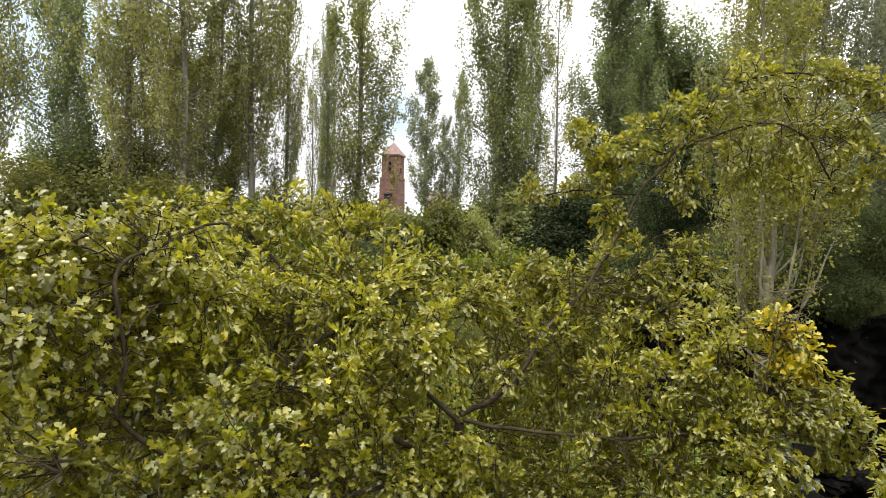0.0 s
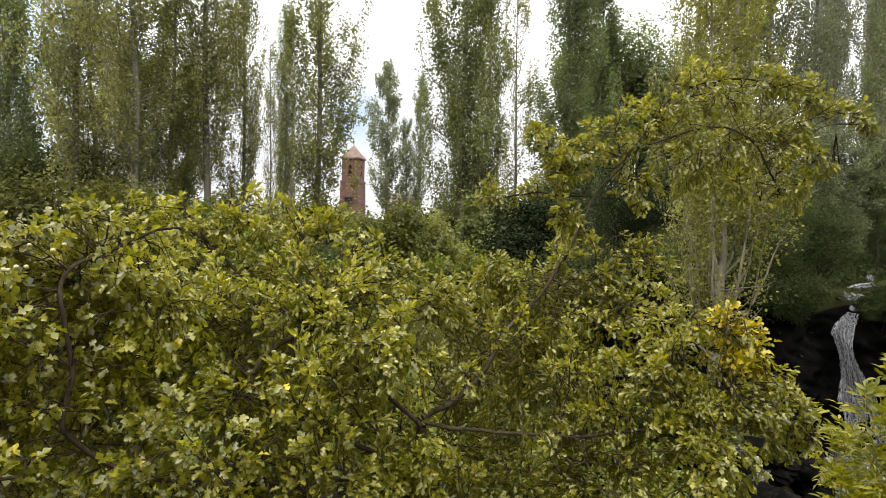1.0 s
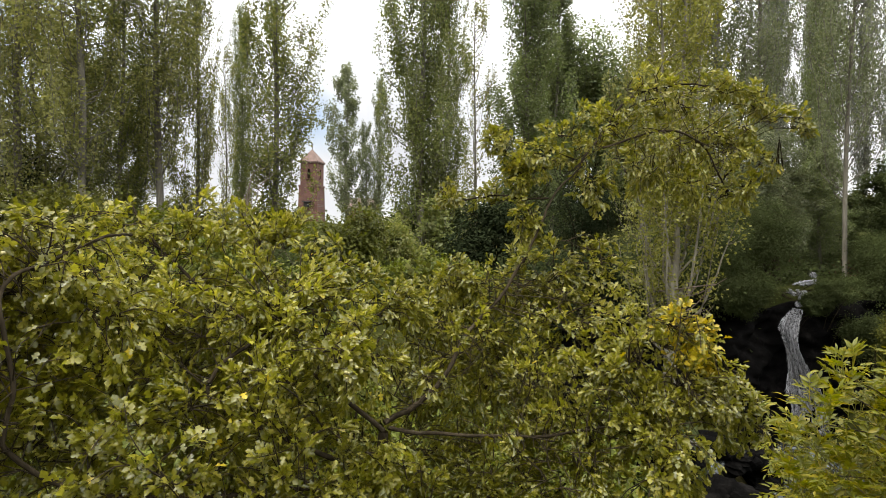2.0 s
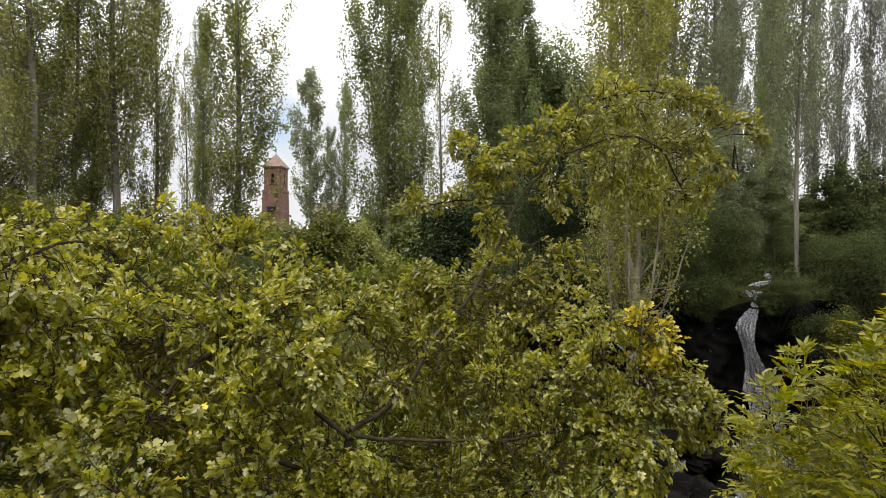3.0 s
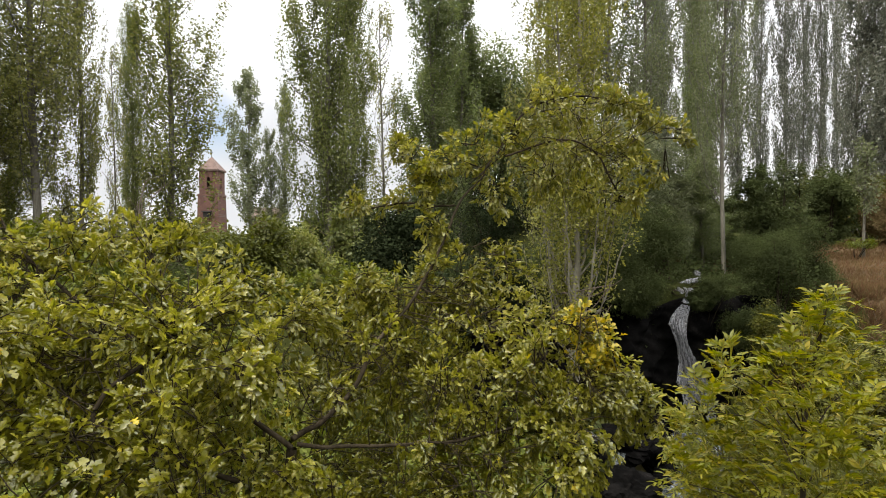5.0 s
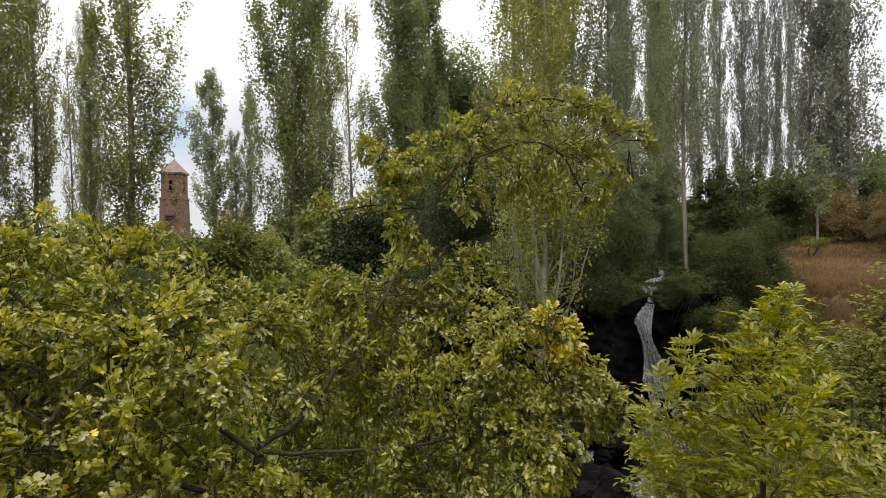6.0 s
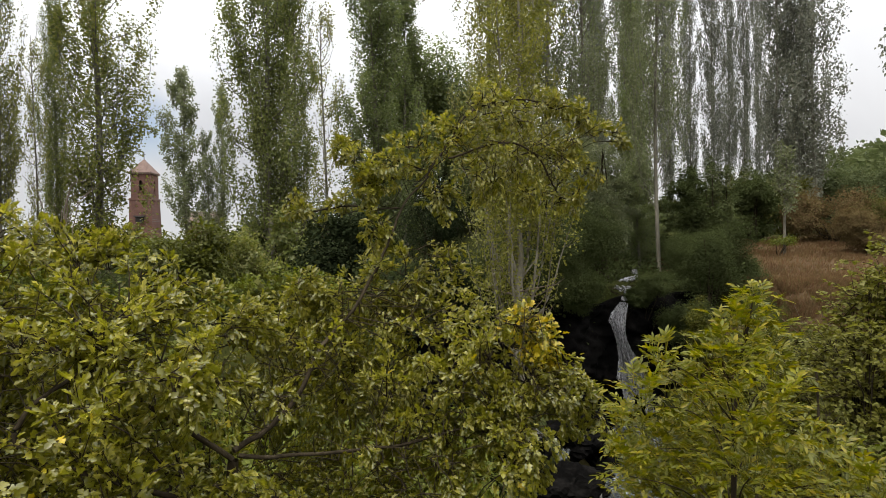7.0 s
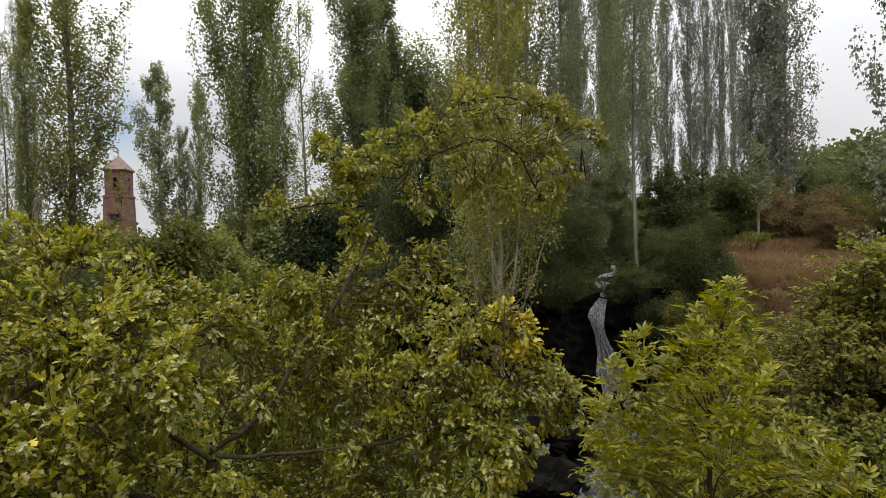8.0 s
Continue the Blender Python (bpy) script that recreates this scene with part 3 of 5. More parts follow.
# the larger boulders share the rock colour that holds the gorge's shade
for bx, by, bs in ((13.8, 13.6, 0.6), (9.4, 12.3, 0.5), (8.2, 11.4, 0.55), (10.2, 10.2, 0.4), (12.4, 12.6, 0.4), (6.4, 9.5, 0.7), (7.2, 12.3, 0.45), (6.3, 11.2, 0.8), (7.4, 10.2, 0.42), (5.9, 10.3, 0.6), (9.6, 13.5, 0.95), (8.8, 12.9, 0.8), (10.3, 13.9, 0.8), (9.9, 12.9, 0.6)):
    boulder(rock_rng, (bx, by, gz(bx, by) + bs * 0.25), (bs, bs * 0.85, bs * 0.65), M_STONE if bs < 0.5 else M_ROCK, "wet boulder beside the stream, dark in colour", "boulders along the stream")

# ---- poplars ----


def poplar(name, height, radius, start, branches, leaves, leaf, seed, mat, label, sigma=0.1, thick=0.14, bare=0.0, loose=1.5):
    """A columnar poplar: straight tapered trunk, steep limbs that turn upright, leaves close along their twigs."""
    rng = np.random.default_rng(seed)
    ob = thing(name, (0, 0, 0), label, "tree", "columnar poplars")
    tz = np.linspace(-0.3, height * 0.97, 14)
    lean = np.column_stack([0.12 * np.sin(tz * 0.35 + seed), 0.12 * np.cos(tz * 0.3 + seed), tz])
    lines = [(lean, 0.01 + thick * (1 - np.clip(tz, 0, None) / height) ** 0.9)]
    pos, way, twigs = [], [], []
    for b in range(branches):
        f = start + (0.94 - start) * ((b + rng.random()) / branches) ** 1.05
        h, az = height * f, rng.uniform(0, 2 * np.pi)
        c0 = np.array([np.interp(h, tz, lean[:, 0]), np.interp(h, tz, lean[:, 1]), h])
        out = np.array([math.cos(az), math.sin(az), 0])
        side = np.array([-out[1], out[0], 0])
        # the crown is slim at the foot, fullest at two fifths and pointed, with bays and spurs
        full = 0.42 + 0.58 * math.sin(math.pi * min(1.0, 0.12 + 0.88 * f) ** 0.85)
        uneven = 1 + 0.75 * noise.noise(Vector((math.cos(az) * 1.3, math.sin(az) * 1.3, h * 0.22 + seed)))
        reach = radius * full * uneven * rng.uniform(0.35, loose)
        rise = height * rng.uniform(0.09, 0.17) * (1.2 - 0.65 * f)
        run = spline([c0, c0 + out * reach * 0.62 + (0, 0, rise * 0.22), c0 + out * reach * 0.95 + (0, 0, rise * 0.6), c0 + out * reach + side * rng.normal(0, 0.1) + (0, 0, rise)], 9)
        lines.append((run, np.linspace(0.026, 0.005, 9)))
        runs = [run[2:]]
        for _ in range(4):
            k = rng.integers(2, 8)
            turn = rng.uniform(0, 2 * np.pi)
            w = np.array([math.cos(turn), math.sin(turn), 0]) * radius * rng.uniform(0.06, 0.24)
            up = rise * rng.uniform(0.22, 0.5)
            tw = spline([run[k], run[k] + w * 0.7 + (0, 0, up * 0.3), run[k] + w + (0, 0, up)], 6)
            twigs.append((tw, np.linspace(0.009, 0.003, 6)))
            runs.append(tw)
        share = np.array([np.linalg.norm(r[-1] - r[0]) for r in runs])
        if rng.random() < bare:
            continue
        for r, part_of in zip(runs, share / share.sum()):
            m = rng.poisson(leaves * part_of)
            s = rng.random(m) ** 0.85 * (len(r) - 1.001)
            i = s.astype(int)
            off = rng.normal(0, sigma, (m, 3)) * (1, 1, 1.3)
            pos.append(r[i] + (r[i + 1] - r[i]) * (s - i)[:, None] + off)
            way.append(unit(off) * 0.8 + rng.normal(0, 0.5, (m, 3)) + (0, 0, -0.15))
    V, Fc = tubes(lines[:1], 9)
    part_mesh("trunk", mesh_from("trunk", V, Fc, M_POPBARK, True), ob)
    V, Fc = tubes(lines[1:], 4)
    tagged(part_mesh("branchwork", mesh_from("branchwork", V, Fc, M_POPBARK, True), ob), kind="stuff")
    V, Fc = tubes(twigs, 3)
    tagged(part_mesh("twig_growth", mesh_from("twig_growth", V, Fc, M_POPBARK, True), ob), kind="stuff")
    pos, way = np.concatenate(pos), np.concatenate(way)
    out = unit(pos * (1, 1, 0))
    up = out * 0.5 + np.array([0, 0, 0.7]) + rng.normal(0, 0.6, pos.shape)
    V, Fc = leaf_cloud(SPRAY, pos, way, up, leaf * rng.uniform(0.6, 1.35, len(pos)))
    part_mesh("crown", mesh_from("crown", V, Fc, mat), ob)
    return ob


def plant(ob, x, y, turn=0, wide=1.0, tall=1.0):
    """Moves an unplanted tree to its place, or plants a copy of a planted one."""
    m = Matrix.Translation((x, y, gz(x, y) - 0.05)) @ Matrix.Rotation(radians(turn), 4, "Z") @ Matrix.Diagonal((wide, wide, tall, 1))
    if ob.get("planted"):
        return copy_thing(ob, m @ Matrix.Diagonal((1 / ob.scale.x, 1 / ob.scale.y, 1 / ob.scale.z, 1)))
    ob.matrix_basis = m
    ob["planted"] = True
    return ob


def side_branch(tree, line, seed):
    """A single limb that stands far out of the crown, with a tuft of leaves at its end."""
    rng = np.random.default_rng(seed)
    back = tree.matrix_basis.inverted()
    run = np.array([back @ Vector(p) for p in spline(line, 12)])
    V, Fc = tubes([(run, np.linspace(0.03, 0.01, 12))], 5)
    limb = part_mesh("side_branch", mesh_from("side_branch", V, Fc, M_POPBARK, True), tree, "long limb that stands out of the crown")
    s = np.concatenate([rng.uniform(4, 10.9, 25), rng.uniform(9, 10.99, 60)])
    i = s.astype(int)
    pos = run[i] + (run[i + 1] - run[i]) * (s - i)[:, None] + rng.normal(0, 0.09, (len(s), 3))
    V, Fc = leaf_cloud(SPRAY, pos, rng.normal(size=pos.shape), np.array([0, 0, 0.8]) + rng.normal(0, 0.6, pos.shape), rng.uniform(0.07, 0.14, len(s)))
    tagged(part_mesh("leaf_tuft", mesh_from("leaf_tuft", V, Fc, M_POP_B), limb), kind="stuff")


POP_OLIVE = poplar("poplar", 22, 1.45, 0.02, 125, 240, 0.108, 11, M_POP_A, "tall columnar poplar with dull olive leaves", 0.13)
POP_TRUNK = poplar("poplar", 24, 1.35, 0.13, 115, 230, 0.108, 12, M_POP_A, "tall columnar poplar with a pale bare lower trunk", 0.13)
POP_LIGHT = poplar("poplar", 21, 1.75, 0.05, 110, 260, 0.112, 13, M_POP_B, "tall open columnar poplar with yellowing light leaves", 0.12, loose=1.2)
POP_GREEN = poplar("poplar", 21, 1.5, 0.01, 145, 400, 0.105, 17, M_POP_E, "tall fresh green columnar poplar leafy to the ground", 0.15, loose=1.35)
POP_DEEP = poplar("poplar", 22, 1.6, 0.02, 140, 300, 0.12, 14, M_POP_C, "dense deep green columnar poplar", 0.16, loose=1.2)
POP_FAR = poplar("poplar", 17, 1.6, 0.03, 80, 150, 0.18, 15, M_POP_S, "distant columnar poplar in dark leaf", 0.13)
POP_GREY = poplar("poplar", 25, 1.6, 0.02, 105, 190, 0.18, 16, M_POP_D, "tall columnar poplar against the sky, haze put into its grey-green leaf colour", 0.17)
SAPLING = poplar("sapling", 5.4, 0.42, 0.36, 36, 36, 0.12, 18, M_POP_S, "slim young poplar in the meadow", 0.10, 0.06)
POP_SHADE = poplar("poplar", 24, 1.4, 0.13, 110, 200, 0.108, 19, M_POP_S, "tall columnar poplar with a pale bare trunk and olive leaves greyed for haze", 0.13, 0.105)
POP_SPARE = poplar("poplar", 15, 0.9, 0.05, 48, 95, 0.11, 20, M_POP_A, "slender half-bare poplar with open twiggy top", 0.09, 0.07, 0.2)
plant(SAPLING, 25.6, 19.3)

# the row beside the tower
plant(POP_OLIVE, -12.6, 15.9, 0, 0.7, 1.0)
plant(POP_DEEP, -16.4, 25.1, 20, 0.9, 0.95)
plant(POP_OLIVE, -12.4, 22.8, 130, 0.95, 1.0)
plant(POP_TRUNK, -10.0, 21.8, 10, 1.0, 0.9)
plant(POP_LIGHT, -9.9, 25.1, 200, 0.8, 0.72)
plant(POP_TRUNK, -8.3, 24.6, 250, 1.05, 0.95)
plant(POP_OLIVE, -7.5, 27.0, 300, 0.62, 0.9)
plant(POP_GREEN, -6.7, 32.5, 40, 0.42, 0.62)
plant(POP_SPARE, -7.2, 31.0, 70, 0.6, 0.75)
tower_poplar = plant(POP_LIGHT, -4.25, 27.7, 60, 1.05, 1.0)
side_branch(tower_poplar, [(-4.1, 27.6, 9.4), (-3.4, 27.5, 10.3), (-2.69, 27.4, 10.26), (-2.32, 27.4, 10.05), (-1.97, 27.4, 9.98)], 5)
plant(POP_FAR, -2.0, 60.0, 10, 1.05, 0.98)
plant(POP_FAR, 0.0, 62.0, 100, 0.5, 0.66)
plant(POP_FAR, 1.3, 61.0, 210, 0.6, 0.93)
# younger trees between them
plant(POP_OLIVE, -14.4, 27.5, 15, 1.1, 0.5)
plant(POP_OLIVE, -12.6, 28.2, 75, 1.0, 0.42)
plant(POP_OLIVE, -10.6, 28.8, 145, 1.0, 0.40)
# the trees above the stream
plant(POP_GREEN, 2.45, 24.9, 75, 0.95, 0.98)
plant(POP_LIGHT, 3.7, 26.7, 170, 0.5, 0.8)
plant(POP_SPARE, 5.9, 31.5, 30, 1.0, 1.0)
plant(POP_DEEP, 8.5, 30.9, 140, 1.15, 1.0)
plant(POP_DEEP, 12.6, 37.7, 240, 1.2, 0.85)
plant(POP_OLIVE, 11.7, 23.1, 20, 0.8, 1.0)
plant(POP_OLIVE, 12.1, 20.8, 330, 0.85, 1.0)
plant(POP_SHADE, 13.1, 20.6, 100, 0.9, 1.0)
plant(POP_SHADE, 14.7, 20.4, 50, 0.8, 1.0)
plant(POP_SHADE, 16.3, 17.7, 160, 0.7, 0.9)
# young slender trees at the edge of the wood
for x, y, turn, wide, tall in ((19.0, 22.0, 10, 0.6, 0.20), (22.4, 22.4, 80, 0.45, 0.10), (17.8, 20.6, 340, 0.5, 0.22), (26.6, 23.6, 200, 0.4, 0.09)):
    plant(POP_DEEP, x, y, turn, wide, tall)
# the far row above the meadow
plant(POP_DEEP, 23.4, 27.4, 70, 0.6, 1.0)
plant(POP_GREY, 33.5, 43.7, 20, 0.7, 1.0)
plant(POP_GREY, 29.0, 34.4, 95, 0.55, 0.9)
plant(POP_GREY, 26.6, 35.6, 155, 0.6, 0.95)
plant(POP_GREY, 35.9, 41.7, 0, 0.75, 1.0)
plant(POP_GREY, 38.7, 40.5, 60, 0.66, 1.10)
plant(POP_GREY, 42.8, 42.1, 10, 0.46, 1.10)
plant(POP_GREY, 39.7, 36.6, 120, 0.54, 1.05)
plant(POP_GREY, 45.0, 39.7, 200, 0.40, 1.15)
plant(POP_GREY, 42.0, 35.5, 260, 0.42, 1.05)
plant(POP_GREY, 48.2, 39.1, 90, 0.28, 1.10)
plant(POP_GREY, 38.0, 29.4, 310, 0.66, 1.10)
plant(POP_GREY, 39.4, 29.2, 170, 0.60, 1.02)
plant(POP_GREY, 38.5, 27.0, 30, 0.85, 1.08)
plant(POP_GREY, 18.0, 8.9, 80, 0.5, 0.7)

# ---- shrubs and round trees ----


def shrub(name, x, y, zc, size, n, leaf, mat, seed, label, category="shrub", template=SPRAY, stems=14, clump=0.2, back=0.0, per_head=28):
    """A bushy plant: stems from one foot and leaf clumps of uneven reach."""
    rng = np.random.default_rng(seed)
    foot = np.array([x, y + back, gz(x, y + back) - 0.1])
    ob = thing(name, foot, label, category)
    c = np.array([x, y, zc]) - foot
    size = np.array(size, float)
    # finer leaves on the dense shrubs of the gorge and the wood
    k = 2.1 if 14 < y < 21 and x > 6 else 0.7
    n, leaf, per_head = int(n * k), leaf * (0.62 if k > 1 else 1.15), per_head * k
    k = max(12, int(n / per_head))
    # the crown is made up of lobes of uneven size
    lobes = 9
    at = unit(rng.normal(size=(lobes, 3)) * (1, 1, 0.9)) * rng.uniform(0.35, 0.85, (lobes, 1))
    wide = rng.uniform(0.3, 0.62, lobes)
    own = rng.integers(0, lobes, k)
    d = unit(rng.normal(size=(k, 3)) + (0, 0, 0.25))
    rr = rng.random(k) ** 0.4 * rng.uniform(0.75, 1.1, k)
    heads = c + (at[own] + d * (rr * wide[own])[:, None]) * size
    hearts = (c + at * size)[own]
    low = 0.15 if back == 0 else -2.0
    heads[:, 2] = np.maximum(heads[:, 2], low)
    lines = []
    for i in range(stems):
        h = heads[rng.integers(k)]
        mid = h * (0.45, 0.45, 0.6) + rng.normal(0, 0.06, 3) * size.max()
        root = rng.normal(0, 0.05, 3) * size.max() * (1, 1, 0)
        lines.append((spline([root, mid, h], 7), np.linspace(0.016, 0.004, 7) * size.max() ** 0.7 * 1.6))
    V, Fc = tubes(lines, 5)
    tagged(part_mesh("stem_growth", mesh_from("stem_growth", V, Fc, M_BARK, True), ob), kind="stuff")
    who = rng.integers(0, k, n)
    spread = 0.62 * clump * size.mean() * rng.uniform(0.5, 1.3, k)
    off = rng.normal(size=(n, 3)) * spread[who][:, None] * (1, 1, 0.8)
    pos = heads[who] + off
    pos[:, 2] = np.maximum(pos[:, 2], low)
    facing = unit(pos - hearts[who])
    way = unit(off) * 0.6 + facing * 0.5 + rng.normal(0, 0.4, (n, 3)) - (0, 0, 0.35)
    up = facing + np.array([0, 0, 0.6]) + rng.normal(0, 0.16, (n, 3))
    V, Fc = leaf_cloud(template, pos, way, up, leaf * rng.uniform(0.6, 1.35, n))
    part_mesh("crown", mesh_from("crown", V, Fc, mat), ob)
    return ob


# undergrowth below the poplar row
for i, (x, y, zc, w, h, mat) in enumerate(((-15, 19.5, 5.2, 2.4, 2.0, M_BUSH_L), (-11.5, 18.5, 5.0, 2.2, 1.9, M_BUSH_L), (-8.6, 18.6, 4.8, 2.0, 1.7, M_BUSH_L), (-6.2, 19.5, 4.4, 1.6, 1.2, M_BUSH_G), (-14.0, 23.0, 6.2, 2.2, 2.2, M_BUSH_D))):
    shrub("shrub", x, y, zc, (w, 1.6, h), 9000, 0.11, mat, 40 + i, "dull green shrub in the undergrowth below poplars")
shrub("shrub", -0.4, 17.0, 4.4, (1.5, 1.2, 1.6), 16000, 0.085, M_BUSH_B, 50, "rounded green shrub in front of the church")
shrub("shrub", 1.25, 18.0, 4.4, (0.85, 0.9, 2.0), 13000, 0.07, M_POP_B, 51, "pale olive upright growth below a poplar", clump=0.15)
# the next two shrubs carry the deep shade of the hollow in their colour
shrub("yew_shrub", 4.0, 19.0, 4.2, (1.6, 1.4, 1.9), 12000, 0.09, M_HOLLOW_SHADE, 52, "shrub below poplars with the shade of the hollow put into its leaf colour")
shrub("yew_shrub", 6.6, 17.6, 4.6, (1.7, 1.4, 2.3), 14000, 0.07, M_HOLLOW_SHADE, 53, "shrub below poplars with the shade of the hollow put into its leaf colour")
shrub("shrub", 2.5, 15.0, 2.6, (2.2, 1.0, 1.4), 5000, 0.14, M_BUSH_O, 54, "olive shrub on the stream bank")
shrub("round_tree", 17.0, 41.7, 11.6, (5.2, 4.5, 9.2), 80000, 0.19, M_POP_C, 55, "dark green round-headed tree behind poplars", "tree", stems=24, clump=0.16)
for i, (x, y, zc, w, h) in enumerate(((-1.6, 15.6, 3.5, 1.5, 0.8), (-3.8, 16.0, 3.7, 1.7, 0.9), (0.6, 15.8, 3.5, 1.3, 0.8), (-6.0, 16.4, 3.9, 1.6, 0.9), (2.6, 16.6, 3.5, 1.4, 0.8))):
    shrub("shrub", x, y, zc, (w, 1.2, h), 6000, 0.09, M_BUSH_G, 240 + i, "low green growth at the edge of the bank", clump=0.15)
shrub("shrub", 2.4, 23.0, 4.4, (1.3, 1.1, 1.7), 5000, 0.13, M_POP_E, 160, "fresh green growth at the foot of a poplar")
for i, (x, y, w) in enumerate(((-16, 50, 5), (-7.5, 52, 4), (3.5, 50, 4), (9.5, 46, 4), (14.5, 44, 4), (20.0, 42, 4))):
    shrub("shrub", x, y, 5.2 + 0.12 * max(0, x), (w, 2.4, 2.5 + 0.1 * max(0, x)), 7000, 0.24, M_BUSH_D if x > 0 else M_BUSH_O, 170 + i, "low hedge shrub on the slope before the church")
for i, (x, y, zc, w, h) in enumerate(((1.2, 6.6, 1.6, 1.5, 1.5), (-1.9, 6.4, 1.8, 1.5, 1.5), (-4.6, 6.8, 2.2, 1.7, 1.7), (2.7, 6.9, 1.2, 1.0, 1.3), (-0.4, 9.5, 1.7, 1.6, 1.6))):
    shrub("shrub", x, y, zc, (w, 1.0, h), 6000, 0.075, M_BUSH_D if x > 3 else M_BUSH_G, 180 + i, "green thicket on the valley floor behind the hawthorn", template=ROUND)
shrub("alder_tree", 13.0, 18.6, 7.4, (1.7, 1.5, 3.6), 16000, 0.10, M_POP_S, 220, "dense alder above the waterfall, its green leaves greyed for haze", "tree", clump=0.11, per_head=60)
shrub("alder_tree", 14.9, 19.4, 6.6, (1.3, 1.4, 3.0), 13000, 0.10, M_POP_S, 221, "dense alder beside a pale poplar trunk, its green leaves greyed for haze", "tree", clump=0.11, per_head=60)
shrub("alder_tree", 10.6, 17.4, 5.6, (1.4, 1.3, 2.4), 13000, 0.09, M_BUSH_O, 222, "dense olive alder above the rock face", "tree", clump=0.11, per_head=60)
shrub("alder_tree", 21.6, 21.4, 6.4, (1.7, 1.5, 2.7), 16000, 0.10, M_BUSH_D, 223, "dark alder at the edge of the wood", "tree", clump=0.11, per_head=60)
shrub("alder_tree", 25.0, 23.4, 6.4, (1.9, 1.5, 2.6), 16000, 0.11, M_FAR, 224, "dull green alder at the edge of the wood", "tree", clump=0.11, per_head=60)
shrub("alder_tree", 28.9, 23.8, 6.3, (1.7, 1.5, 2.2), 14000, 0.11, M_BUSH_D, 225, "dark alder at the edge of the wood", "tree", clump=0.11, per_head=60)
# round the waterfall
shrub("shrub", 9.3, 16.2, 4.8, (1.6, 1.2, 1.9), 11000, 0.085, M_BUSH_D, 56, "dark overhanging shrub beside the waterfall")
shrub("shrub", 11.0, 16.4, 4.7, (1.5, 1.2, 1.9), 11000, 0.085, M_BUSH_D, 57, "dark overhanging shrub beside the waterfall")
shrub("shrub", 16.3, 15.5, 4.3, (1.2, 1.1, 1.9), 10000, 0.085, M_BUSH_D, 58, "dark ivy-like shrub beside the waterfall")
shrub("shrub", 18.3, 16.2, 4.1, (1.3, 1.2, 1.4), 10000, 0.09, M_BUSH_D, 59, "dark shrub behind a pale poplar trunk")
shrub("shrub", 14.6, 12.3, 1.2, (1.5, 1.1, 1.6), 9000, 0.085, M_BUSH_O, 60, "olive shrub on the bank below the waterfall", clump=0.13, per_head=70)
shrub("shrub", 16.2, 11.5, 1.4, (1.6, 1.2, 1.2), 9000, 0.085, M_BUSH_O, 61, "olive shrub on the bank below the meadow", clump=0.13, per_head=70)
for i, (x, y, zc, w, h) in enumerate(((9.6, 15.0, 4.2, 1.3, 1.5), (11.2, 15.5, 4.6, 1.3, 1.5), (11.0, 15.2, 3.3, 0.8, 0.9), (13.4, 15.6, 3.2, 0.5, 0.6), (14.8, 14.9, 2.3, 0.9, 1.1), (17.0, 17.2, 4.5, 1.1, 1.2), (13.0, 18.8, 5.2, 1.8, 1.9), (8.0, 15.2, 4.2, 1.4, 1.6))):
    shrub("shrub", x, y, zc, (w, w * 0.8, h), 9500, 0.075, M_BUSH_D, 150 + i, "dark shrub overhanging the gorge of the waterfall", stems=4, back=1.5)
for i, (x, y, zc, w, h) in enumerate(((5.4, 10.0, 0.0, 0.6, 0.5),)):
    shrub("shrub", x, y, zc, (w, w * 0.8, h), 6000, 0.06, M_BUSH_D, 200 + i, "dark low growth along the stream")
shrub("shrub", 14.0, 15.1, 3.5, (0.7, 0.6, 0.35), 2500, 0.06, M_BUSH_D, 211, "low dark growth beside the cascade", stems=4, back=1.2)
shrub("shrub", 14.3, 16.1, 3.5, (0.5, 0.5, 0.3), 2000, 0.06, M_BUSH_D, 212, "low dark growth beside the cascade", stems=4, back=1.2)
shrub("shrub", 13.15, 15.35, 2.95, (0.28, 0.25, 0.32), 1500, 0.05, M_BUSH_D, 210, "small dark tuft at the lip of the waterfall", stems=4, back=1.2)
shrub("shrub", 25.0, 19.3, 4.8, (1.25, 0.5, 0.12), 900, 0.085, M_BUSH_G, 213, "low spreading green growth at the foot of a young poplar", stems=3, clump=0.25)
for x, y, zc, w, h, mat, seed, lab in ((13.1, 12.9, 1.3, 0.75, 1.6, M_BUSH_O, 214, "olive shrub on the bank beside the waterfall"), (13.9, 12.4, 1.6, 0.9, 1.6, M_BUSH_R, 215, "brownish dry shrub on the bank beside the waterfall"), (14.0, 11.6, 1.0, 1.0, 1.2, M_BUSH_L, 216, "pale olive shrub on the bank beside the waterfall")):
    shrub("shrub", x, y, zc, (w, w * 0.8, h), 12000, 0.055, mat, seed, lab, clump=0.13, per_head=70)
